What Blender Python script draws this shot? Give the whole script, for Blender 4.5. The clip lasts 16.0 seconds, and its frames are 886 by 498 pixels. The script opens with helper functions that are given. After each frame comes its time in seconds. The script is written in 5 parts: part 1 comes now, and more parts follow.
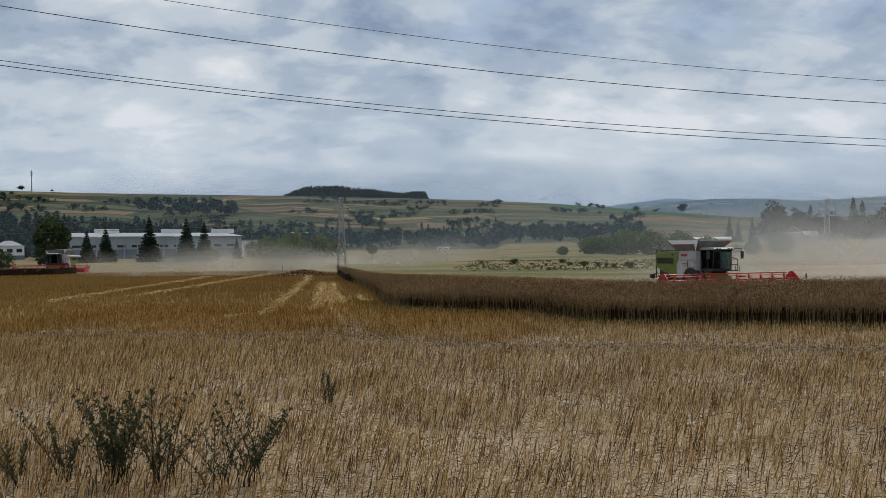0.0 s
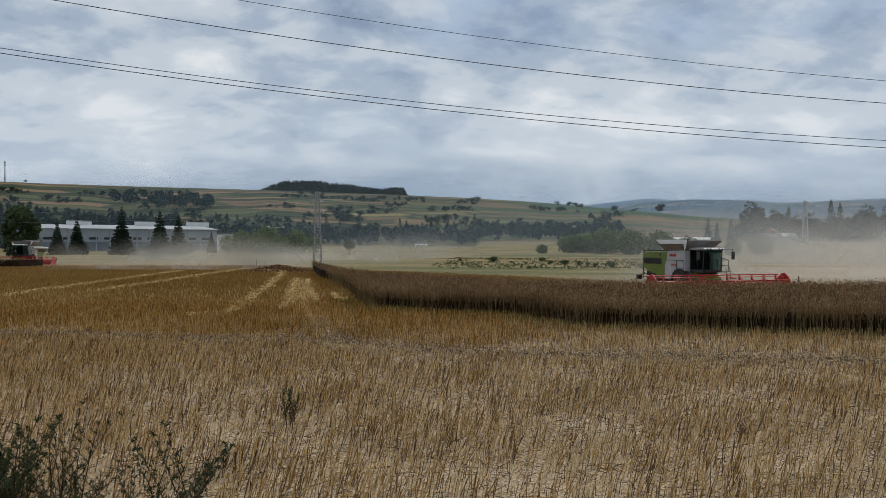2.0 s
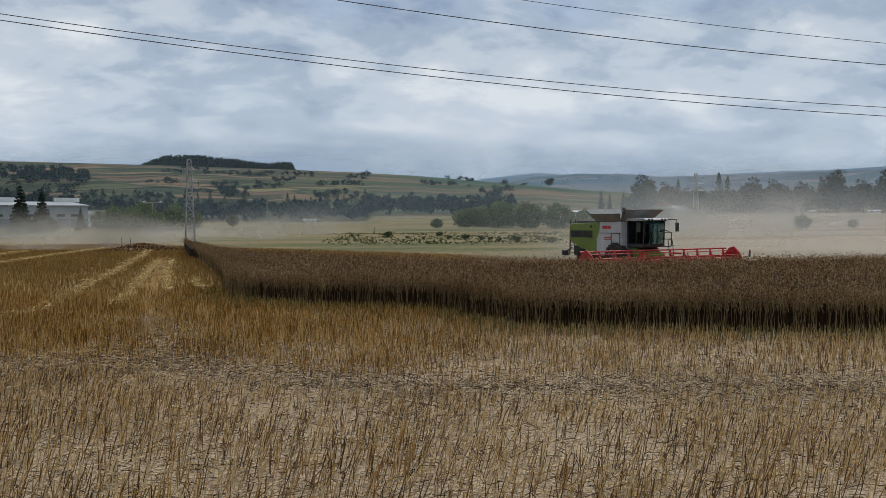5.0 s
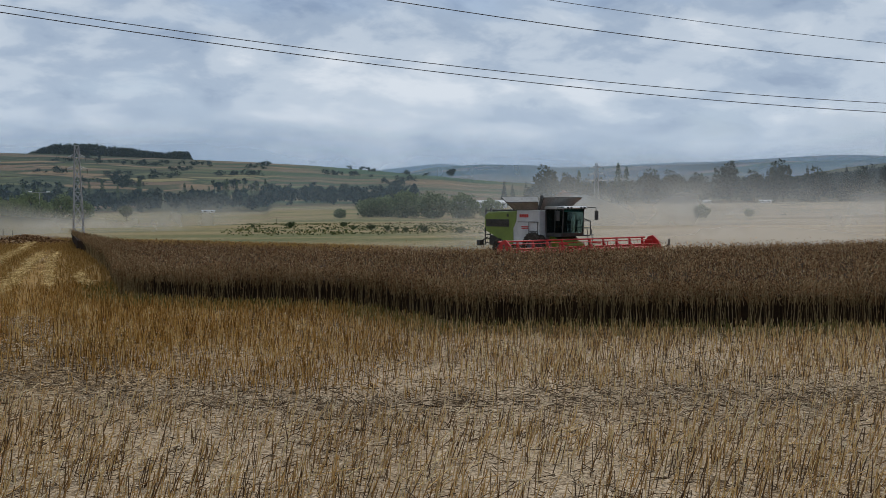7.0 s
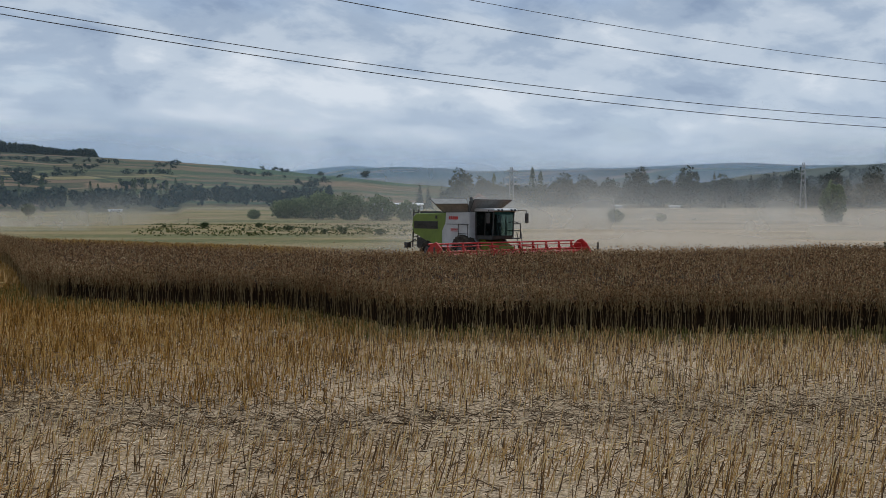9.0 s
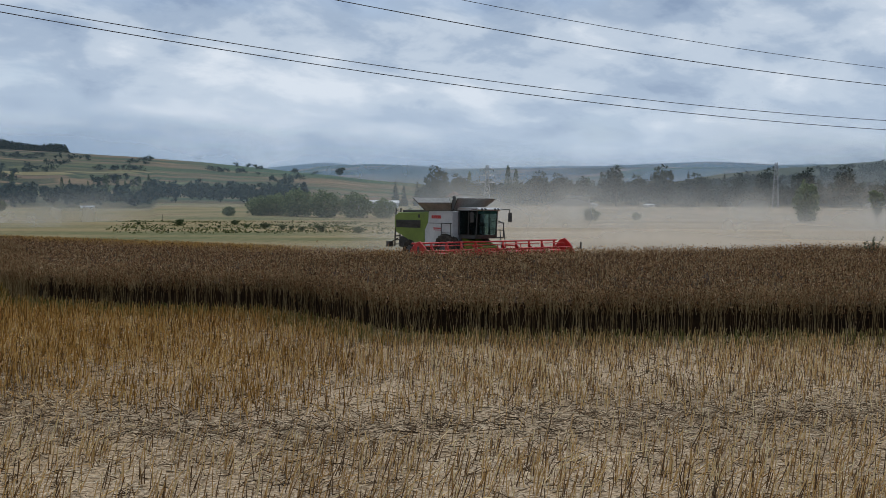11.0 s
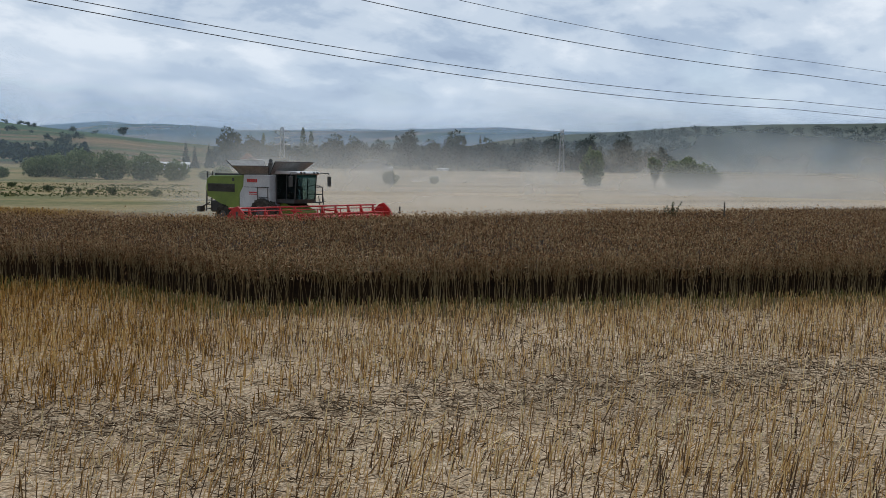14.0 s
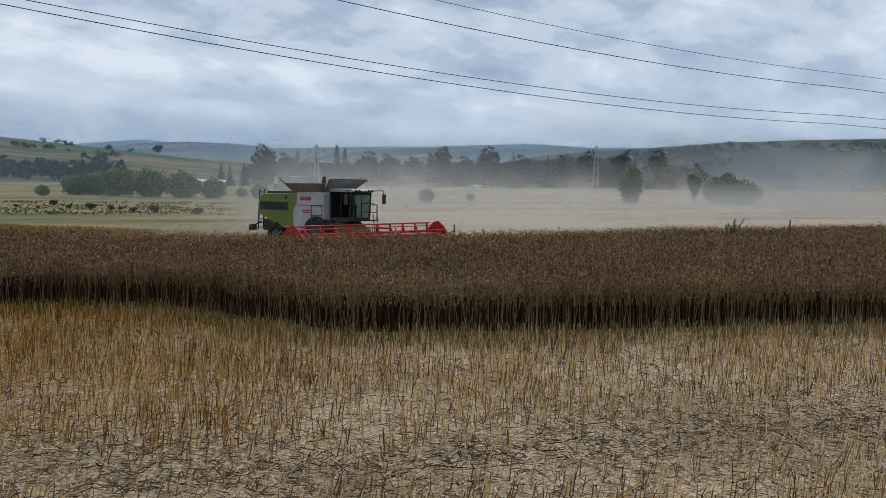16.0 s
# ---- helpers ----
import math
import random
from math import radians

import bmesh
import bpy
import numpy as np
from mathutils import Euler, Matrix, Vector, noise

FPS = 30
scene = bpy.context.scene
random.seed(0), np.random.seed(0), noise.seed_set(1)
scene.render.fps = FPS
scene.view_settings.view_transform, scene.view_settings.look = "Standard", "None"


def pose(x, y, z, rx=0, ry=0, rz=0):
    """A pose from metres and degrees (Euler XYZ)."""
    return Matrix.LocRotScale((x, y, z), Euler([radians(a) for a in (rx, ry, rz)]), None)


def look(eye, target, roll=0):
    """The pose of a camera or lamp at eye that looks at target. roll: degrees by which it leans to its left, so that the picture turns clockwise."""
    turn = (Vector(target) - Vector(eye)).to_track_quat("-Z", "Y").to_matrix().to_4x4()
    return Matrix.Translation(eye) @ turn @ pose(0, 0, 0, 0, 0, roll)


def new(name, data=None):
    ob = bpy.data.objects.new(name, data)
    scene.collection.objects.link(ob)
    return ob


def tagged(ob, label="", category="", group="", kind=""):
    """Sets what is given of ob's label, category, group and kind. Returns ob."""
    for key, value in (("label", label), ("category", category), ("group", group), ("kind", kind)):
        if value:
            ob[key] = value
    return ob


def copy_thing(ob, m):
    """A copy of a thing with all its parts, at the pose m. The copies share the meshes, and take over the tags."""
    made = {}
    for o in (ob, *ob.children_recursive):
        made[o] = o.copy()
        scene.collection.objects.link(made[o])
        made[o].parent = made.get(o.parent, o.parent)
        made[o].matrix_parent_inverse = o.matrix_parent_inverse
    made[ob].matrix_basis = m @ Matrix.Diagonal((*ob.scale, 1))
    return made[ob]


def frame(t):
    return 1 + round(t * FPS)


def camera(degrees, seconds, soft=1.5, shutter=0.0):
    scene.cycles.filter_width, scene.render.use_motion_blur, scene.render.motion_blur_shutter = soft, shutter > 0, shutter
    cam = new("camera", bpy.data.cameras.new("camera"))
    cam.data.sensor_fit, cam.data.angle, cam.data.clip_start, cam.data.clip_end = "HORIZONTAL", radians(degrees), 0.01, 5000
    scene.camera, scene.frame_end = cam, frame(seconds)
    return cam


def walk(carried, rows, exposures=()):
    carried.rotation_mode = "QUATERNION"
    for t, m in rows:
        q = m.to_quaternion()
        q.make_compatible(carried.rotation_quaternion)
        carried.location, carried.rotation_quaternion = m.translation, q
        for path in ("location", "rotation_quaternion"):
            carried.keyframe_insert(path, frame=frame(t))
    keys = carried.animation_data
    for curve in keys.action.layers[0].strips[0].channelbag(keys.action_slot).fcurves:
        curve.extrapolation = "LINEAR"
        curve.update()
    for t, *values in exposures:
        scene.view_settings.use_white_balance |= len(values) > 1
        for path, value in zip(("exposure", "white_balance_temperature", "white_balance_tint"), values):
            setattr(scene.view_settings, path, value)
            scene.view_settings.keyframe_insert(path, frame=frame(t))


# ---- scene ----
EYE_YAW_ROWS = [
    (0.0, 0.344, -22.652, 4.310, 1.395, -0.195, -0.722),
    (0.5, 0.252, -22.068, 4.322, 1.051, 0.151, -0.360),
    (1.0, 0.205, -21.399, 4.307, 2.603, 0.055, -0.194),
    (1.5, 0.211, -20.430, 4.303, 2.524, -0.194, 0.158),
    (2.0, 0.310, -18.913, 4.260, 2.720, -0.385, 0.074),
    (2.5, 0.478, -16.580, 4.189, 3.500, -0.635, -0.037),
    (3.0, 0.603, -13.375, 4.259, 4.350, -1.143, -0.227),
    (3.5, 0.612, -9.991, 4.315, 6.273, -1.575, -0.305),
    (4.0, 0.719, -7.656, 4.198, 7.260, -1.758, -0.297),
    (6.5, 0.970, -1.619, 3.868, 13.270, -2.242, -0.502),
    (7.0, 0.956, -0.773, 3.830, 15.095, -2.482, -0.463),
    (7.5, 0.864, -0.182, 3.787, 17.829, -2.419, -0.248),
    (8.0, 0.706, 0.340, 3.755, 18.265, -2.378, -0.041),
    (8.5, 0.570, 0.754, 3.746, 19.466, -2.342, 0.082),
    (11.0, 0.019, 1.606, 3.852, 21.814, -2.488, 0.402),
    (11.5, -0.040, 1.699, 3.854, 25.094, -2.865, 0.472),
    (12.0, -0.231, 1.836, 3.865, 27.154, -3.231, 0.496),
    (12.5, -0.475, 2.059, 3.880, 27.945, -3.576, 0.486),
    (13.0, -0.731, 2.397, 3.883, 32.260, -4.051, 0.658),
    (13.5, -0.935, 2.852, 3.885, 33.894, -4.188, 0.752),
    (14.0, -1.082, 3.403, 3.896, 34.166, -4.543, 0.858),
    (14.5, -1.216, 3.977, 3.909, 33.737, -4.627, 0.904),
    (15.0, -1.382, 4.515, 3.892, 32.600, -4.075, 0.758),
    (15.5, -1.517, 5.096, 3.910, 32.256, -3.813, 0.730),
    (16.0, -1.648, 5.669, 3.905, 32.335, -3.571, 0.709),
]
cam = camera(49.52, 16.0, soft=0.4)
walk(cam, [(t, pose(x, y, z, 90 + pitch, 0, -yaw) @ pose(0, 0, 0, 0, 0, roll)) for t, x, y, z, yaw, pitch, roll in EYE_YAW_ROWS],
     [(0.0, -0.03, 6500, 10), (4.0, 0.0, 6450, 10), (6.5, -0.05, 6250, 10), (8.5, -0.05, 6200, 10), (11.0, 0.0, 6150, 10), (12.5, 0.04, 6200, 10), (13.5, 0.15, 6200, 10), (14.5, 0.09, 6150, 10), (16.0, 0.05, 6100, 10)])

# ---- sky and sun ----
SUN_AZ, SUN_EL = 25.0, 52.0      # compass angle from +Y towards +X, height above the horizon


def build_sky():
    world = bpy.data.worlds.new("sky")
    scene.world = world
    world.use_nodes = True
    nt = world.node_tree
    nt.nodes.clear()
    N, L = nt.nodes.new, nt.links.new
    out, bg = N("ShaderNodeOutputWorld"), N("ShaderNodeBackground")
    L(bg.outputs[0], out.inputs[0])
    sky = N("ShaderNodeTexSky")
    sky.sky_type, sky.sun_disc = "NISHITA", False
    sky.sun_elevation, sky.sun_rotation = radians(SUN_EL), radians(SUN_AZ)
    tc, sep = N("ShaderNodeTexCoord"), N("ShaderNodeSeparateXYZ")
    L(tc.outputs["Generated"], sep.inputs[0])

    def m(op, a, b=None):
        n = N("ShaderNodeMath")
        n.operation = op
        for i, v in enumerate((a, b)):
            if v is None:
                continue
            if isinstance(v, (int, float)):
                n.inputs[i].default_value = v
            else:
                L(v, n.inputs[i])
        return n.outputs[0]

    zz = m("ADD", m("MAXIMUM", sep.outputs[2], 0.0), 0.36)
    comb = N("ShaderNodeCombineXYZ")
    L(m("DIVIDE", sep.outputs[0], zz), comb.inputs[0])
    L(m("DIVIDE", sep.outputs[1], zz), comb.inputs[1])

    def clouds(scale, detail, rough, distort, offset):
        mp = N("ShaderNodeMapping")
        mp.inputs["Location"].default_value = offset
        mp.inputs["Rotation"].default_value = (0, 0, radians(-18))
        mp.inputs["Scale"].default_value = (1.0, 1.15, 1)
        L(comb.outputs[0], mp.inputs[0])
        n = N("ShaderNodeTexNoise")
        L(mp.outputs[0], n.inputs["Vector"])
        n.inputs["Scale"].default_value, n.inputs["Detail"].default_value = scale, detail
        n.inputs["Roughness"].default_value, n.inputs["Distortion"].default_value = rough, distort
        return n.outputs["Fac"]

    def ramp(fac, stops):
        r = N("ShaderNodeValToRGB")
        r.color_ramp.interpolation = "EASE"
        while len(r.color_ramp.elements) < len(stops):
            r.color_ramp.elements.new(0.5)
        for e, (p, c) in zip(r.color_ramp.elements, stops):
            e.position, e.color = p, (*c, 1)
        L(fac, r.inputs[0])
        return r.outputs[0]

    def mix(fac, a, b, mode="MIX"):
        n = N("ShaderNodeMix")
        n.data_type, n.blend_type = "RGBA", mode
        for v, i in ((fac, 0), (a, 6), (b, 7)):
            if isinstance(v, (int, float)):
                n.inputs[i].default_value = v
            elif isinstance(v, tuple):
                n.inputs[i].default_value = (*v, 1)
            else:
                L(v, n.inputs[i])
        return n.outputs[2]

    big = clouds(1.7, 4, 0.48, 0.15, (3.1, 1.7, 0))
    fine = clouds(5.6, 6, 0.55, 0.2, (7.3, 2.2, 0))
    body = mix(0.5, big, fine)
    cloud = ramp(body, [(0.37, (0.24, 0.315, 0.44)), (0.45, (0.36, 0.44, 0.55)), (0.53, (0.53, 0.595, 0.67)), (0.64, (0.76, 0.79, 0.82))])
    mask = ramp(big, [(0.28, (0.55,) * 3), (0.45, (1, 1, 1))])
    blue = N("ShaderNodeVectorMath")
    blue.operation = "SCALE"
    L(sky.outputs[0], blue.inputs[0])
    blue.inputs["Scale"].default_value = 0.10
    col = mix(mask, blue.outputs[0], cloud)
    haze = m("POWER", m("SUBTRACT", 1.0, m("MINIMUM", m("MULTIPLY", m("MAXIMUM", sep.outputs[2], 0.0), 4.2), 1.0)), 1.5)
    col = mix(m("MULTIPLY", haze, 0.8), col, (0.58, 0.665, 0.75))
    L(col, bg.inputs[0])
    bg.inputs[1].default_value = 1.0


build_sky()
sun = new("sun", bpy.data.lights.new("sun", "SUN"))
sun.data.energy, sun.data.angle, sun.data.color = 2.1, radians(10), (1.0, 0.95, 0.86)
sa, se = radians(SUN_AZ), radians(SUN_EL)
sun.matrix_world = look((0, 0, 60), (-math.sin(sa) * math.cos(se) * 50, -math.cos(sa) * math.cos(se) * 50, 60 - math.sin(se) * 50))

# ---- materials ----


def material(name, stops, scale=4.0, fine=40.0, rough=0.8, metal=0.0, bump=0.0, coat=0.0, stretch=(1, 1, 1), island=0.0, transl=0.0):
    """Surface with a coarse and a fine noise between the colours of stops; island varies loose pieces."""
    mat = bpy.data.materials.new(name)
    mat.use_nodes = True
    nt = mat.node_tree
    N, L = nt.nodes.new, nt.links.new
    bsdf = nt.nodes["Principled BSDF"]
    geo, mp = N("ShaderNodeNewGeometry"), N("ShaderNodeMapping")
    mp.inputs["Scale"].default_value = stretch
    L(geo.outputs["Position"], mp.inputs[0])
    n1, n2 = N("ShaderNodeTexNoise"), N("ShaderNodeTexNoise")
    for n, s in ((n1, scale), (n2, fine)):
        n.inputs["Scale"].default_value, n.inputs["Detail"].default_value = s, 5
        L(mp.outputs[0], n.inputs["Vector"])
    mixn = N("ShaderNodeMix")
    mixn.data_type = "FLOAT"
    mixn.inputs[0].default_value = 0.45
    L(n1.outputs["Fac"], mixn.inputs[2])
    L(n2.outputs["Fac"], mixn.inputs[3])
    fac = mixn.outputs[0]
    if island:
        add = N("ShaderNodeMath")
        add.operation = "MULTIPLY_ADD"
        L(geo.outputs["Random Per Island"], add.inputs[0])
        add.inputs[1].default_value = island
        sub = N("ShaderNodeMath")
        sub.operation = "SUBTRACT"
        L(fac, sub.inputs[0])
        sub.inputs[1].default_value = island / 2
        L(sub.outputs[0], add.inputs[2])
        fac = add.outputs[0]
    r = N("ShaderNodeValToRGB")
    while len(r.color_ramp.elements) < len(stops):
        r.color_ramp.elements.new(0.5)
    for e, (p, c) in zip(r.color_ramp.elements, stops):
        e.position, e.color = p, (*c, 1)
    L(fac, r.inputs[0])
    L(r.outputs[0], bsdf.inputs["Base Color"])
    bsdf.inputs["Roughness"].default_value, bsdf.inputs["Metallic"].default_value = rough, metal
    bsdf.inputs["Coat Weight"].default_value = coat
    bsdf.inputs["Specular IOR Level"].default_value = 0.05 if rough > 0.72 else 0.5
    if bump:
        b = N("ShaderNodeBump")
        b.inputs["Strength"].default_value, b.inputs["Distance"].default_value = bump, 0.05
        L(n2.outputs["Fac"], b.inputs["Height"])
        L(b.outputs[0], bsdf.inputs["Normal"])
    if transl:
        tr, ms = N("ShaderNodeBsdfTranslucent"), N("ShaderNodeMixShader")
        L(r.outputs[0], tr.inputs[0])
        ms.inputs[0].default_value = transl
        L(bsdf.outputs[0], ms.inputs[1])
        L(tr.outputs[0], ms.inputs[2])
        L(ms.outputs[0], nt.nodes["Material Output"].inputs[0])
    return mat


def two(a, b, lo=0.38, hi=0.62):
    return [(lo, a), (hi, b)]


M_STUBBLE = material("stubble straw", [(0.15, (0.095, 0.05, 0.018)), (0.38, (0.39, 0.22, 0.066)), (0.66, (0.70, 0.46, 0.17)), (0.92, (0.82, 0.68, 0.40))], 0.35, 9, 0.7, island=0.9, transl=0.25)
M_GOLD = material("golden stubble", [(0.15, (0.13, 0.066, 0.018)), (0.4, (0.38, 0.205, 0.05)), (0.68, (0.62, 0.38, 0.115)), (0.94, (0.82, 0.64, 0.32))], 0.12, 5, 0.75, island=0.75, transl=0.25)
M_FARGOLD = material("golden stubble seen from afar", [(0.2, (0.22, 0.125, 0.034)), (0.5, (0.36, 0.215, 0.062)), (0.85, (0.50, 0.335, 0.12))], 0.06, 3, 0.8, island=0.6, transl=0.2)
M_LITTER = material("straw litter", [(0.15, (0.05, 0.032, 0.018)), (0.45, (0.24, 0.165, 0.095)), (0.7, (0.48, 0.37, 0.24)), (0.95, (0.70, 0.58, 0.41))], 0.5, 9, 0.85, island=1.0)
M_SWATH = material("pale chopped straw", two((0.38, 0.25, 0.09), (0.60, 0.44, 0.20)), 0.5, 9, 0.85, island=0.5)
M_FRINGE = material("green-yellow regrowth", [(0.2, (0.09, 0.10, 0.025)), (0.5, (0.20, 0.19, 0.06)), (0.85, (0.42, 0.33, 0.14))], 0.35, 9, 0.75, island=0.8, transl=0.25)
M_STALK = material("rape stalk", [(0.25, (0.10, 0.065, 0.03)), (0.5, (0.25, 0.18, 0.085)), (0.85, (0.42, 0.33, 0.18))], 0.5, 9, 0.75, island=0.8, transl=0.15)
M_PODS = material("ripe rape pods", [(0.15, (0.055, 0.026, 0.011)), (0.5, (0.20, 0.108, 0.05)), (0.8, (0.36, 0.225, 0.115)), (0.97, (0.60, 0.45, 0.28))], 0.25, 6, 0.8, island=0.75, transl=0.22)
# near-black brown paints in the shade between the crop's stalks
M_CROPCORE = material("crop interior with painted shade", two((0.016, 0.011, 0.008), (0.045, 0.028, 0.017)), 0.8, 14, 0.95, bump=0.6)
M_WEED = material("weed leaf", two((0.028, 0.042, 0.02), (0.075, 0.09, 0.045)), 3, 30, 0.8, island=0.5, transl=0.25)
M_WEEDSTEM = material("dry weed stem", two((0.035, 0.024, 0.015), (0.10, 0.065, 0.038)), 3, 30, 0.85, island=0.4)
M_LEAF = material("leaf", [(0.25, (0.028, 0.043, 0.02)), (0.55, (0.055, 0.08, 0.034)), (0.85, (0.10, 0.13, 0.055))], 0.15, 2, 0.75, island=0.6, transl=0.25)
M_SCRUB = material("scrub leaf", [(0.2, (0.035, 0.05, 0.018)), (0.5, (0.08, 0.095, 0.035)), (0.8, (0.14, 0.135, 0.055))], 0.08, 2, 0.8, island=0.8, transl=0.25)
# grey-green leaf, lightened further in place of haze over the far trees
M_LEAF_PALE = material("willow leaf paled for haze", [(0.25, (0.085, 0.115, 0.06)), (0.55, (0.155, 0.19, 0.10)), (0.85, (0.24, 0.28, 0.145))], 0.15, 2, 0.75, island=0.6, transl=0.25)
M_NEEDLE = material("spruce needles", [(0.25, (0.012, 0.022, 0.014)), (0.6, (0.026, 0.042, 0.026)), (0.9, (0.045, 0.065, 0.04))], 0.2, 2, 0.85, island=0.5)
M_WOOD = material("far woodland", [(0.25, (0.018, 0.032, 0.026)), (0.6, (0.035, 0.055, 0.042)), (0.9, (0.06, 0.08, 0.055))], 0.03, 0.3, 0.9, island=0.6)
M_BARK = material("bark", two((0.05, 0.04, 0.03), (0.13, 0.10, 0.075)), 3, 18, 0.9, bump=0.4)
M_STEEL_DARK = material("weathered dark steel", two((0.06, 0.065, 0.07), (0.13, 0.135, 0.14)), 2, 20, 0.7, metal=0.2)
M_LITTER_DARK = material("rotting dark straw", [(0.2, (0.04, 0.028, 0.018)), (0.5, (0.14, 0.098, 0.06)), (0.9, (0.32, 0.235, 0.15))], 0.5, 9, 0.9, island=0.9)
M_STEEL = material("galvanised steel", two((0.26, 0.26, 0.27), (0.42, 0.41, 0.41)), 2, 20, 0.6, metal=0.2)
M_WIRE = material("aluminium conductor", two((0.05, 0.05, 0.06), (0.10, 0.10, 0.11)), 0.3, 4, 0.6, metal=0.5)
M_GREEN = material("seed green paint", [(0.25, (0.085, 0.125, 0.022)), (0.55, (0.14, 0.20, 0.026)), (0.85, (0.20, 0.24, 0.06))], 1.2, 14, 0.38, coat=0.3)
M_WHITE = material("white grey paint", two((0.38, 0.38, 0.38), (0.52, 0.52, 0.51)), 1.0, 12, 0.4, coat=0.3)
M_RED = material("red paint", two((0.36, 0.010, 0.010), (0.50, 0.022, 0.017)), 1.5, 12, 0.42, coat=0.2)
M_DARK = material("dusty black plastic", two((0.018, 0.018, 0.018), (0.06, 0.055, 0.048)), 2, 18, 0.6)
M_TYRE = material("dusty tyre rubber", two((0.02, 0.019, 0.018), (0.075, 0.065, 0.05)), 3, 16, 0.85, bump=0.3)
M_LID = material("grey tank lid", two((0.19, 0.185, 0.175), (0.33, 0.32, 0.30)), 1.5, 12, 0.6)
M_SEAT = material("seat cloth", two((0.03, 0.03, 0.035), (0.06, 0.06, 0.065)), 6, 60, 0.9)
M_TEAL = material("tinted screen edge", two((0.05, 0.16, 0.15), (0.08, 0.22, 0.20)), 2, 20, 0.3)
M_CLAD = material("pale corrugated cladding", two((0.24, 0.28, 0.31), (0.33, 0.37, 0.40)), 0.2, 3, 0.6)
M_CLADDARK = material("blue-grey cladding", two((0.10, 0.125, 0.15), (0.16, 0.19, 0.22)), 0.2, 3, 0.6)
M_ROOF = material("light sheet roof", two((0.25, 0.27, 0.29), (0.36, 0.38, 0.40)), 0.2, 3, 0.5)
M_PLASTER = material("white render", two((0.62, 0.62, 0.60), (0.78, 0.78, 0.75)), 0.3, 5, 0.85)
M_TILE = material("red roof tiles", two((0.20, 0.075, 0.05), (0.32, 0.13, 0.085)), 0.5, 6, 0.8)
M_GLASSDARK = material("dark window glass", two((0.02, 0.024, 0.028), (0.045, 0.05, 0.055)), 0.5, 4, 0.12)
M_POST = material("grey timber post", two((0.05, 0.045, 0.035), (0.10, 0.09, 0.075)), 6, 30, 0.9)


def glass_material(name):
    mat = bpy.data.materials.new(name)
    mat.use_nodes = True
    nt = mat.node_tree
    b = nt.nodes["Principled BSDF"]
    b.inputs["Base Color"].default_value = (0.35, 0.45, 0.45, 1)
    b.inputs["Roughness"].default_value = 0.04
    b.inputs["Transmission Weight"].default_value = 1.0
    b.inputs["IOR"].default_value = 1.1
    return mat


M_GLASS = glass_material("tinted cab glass")


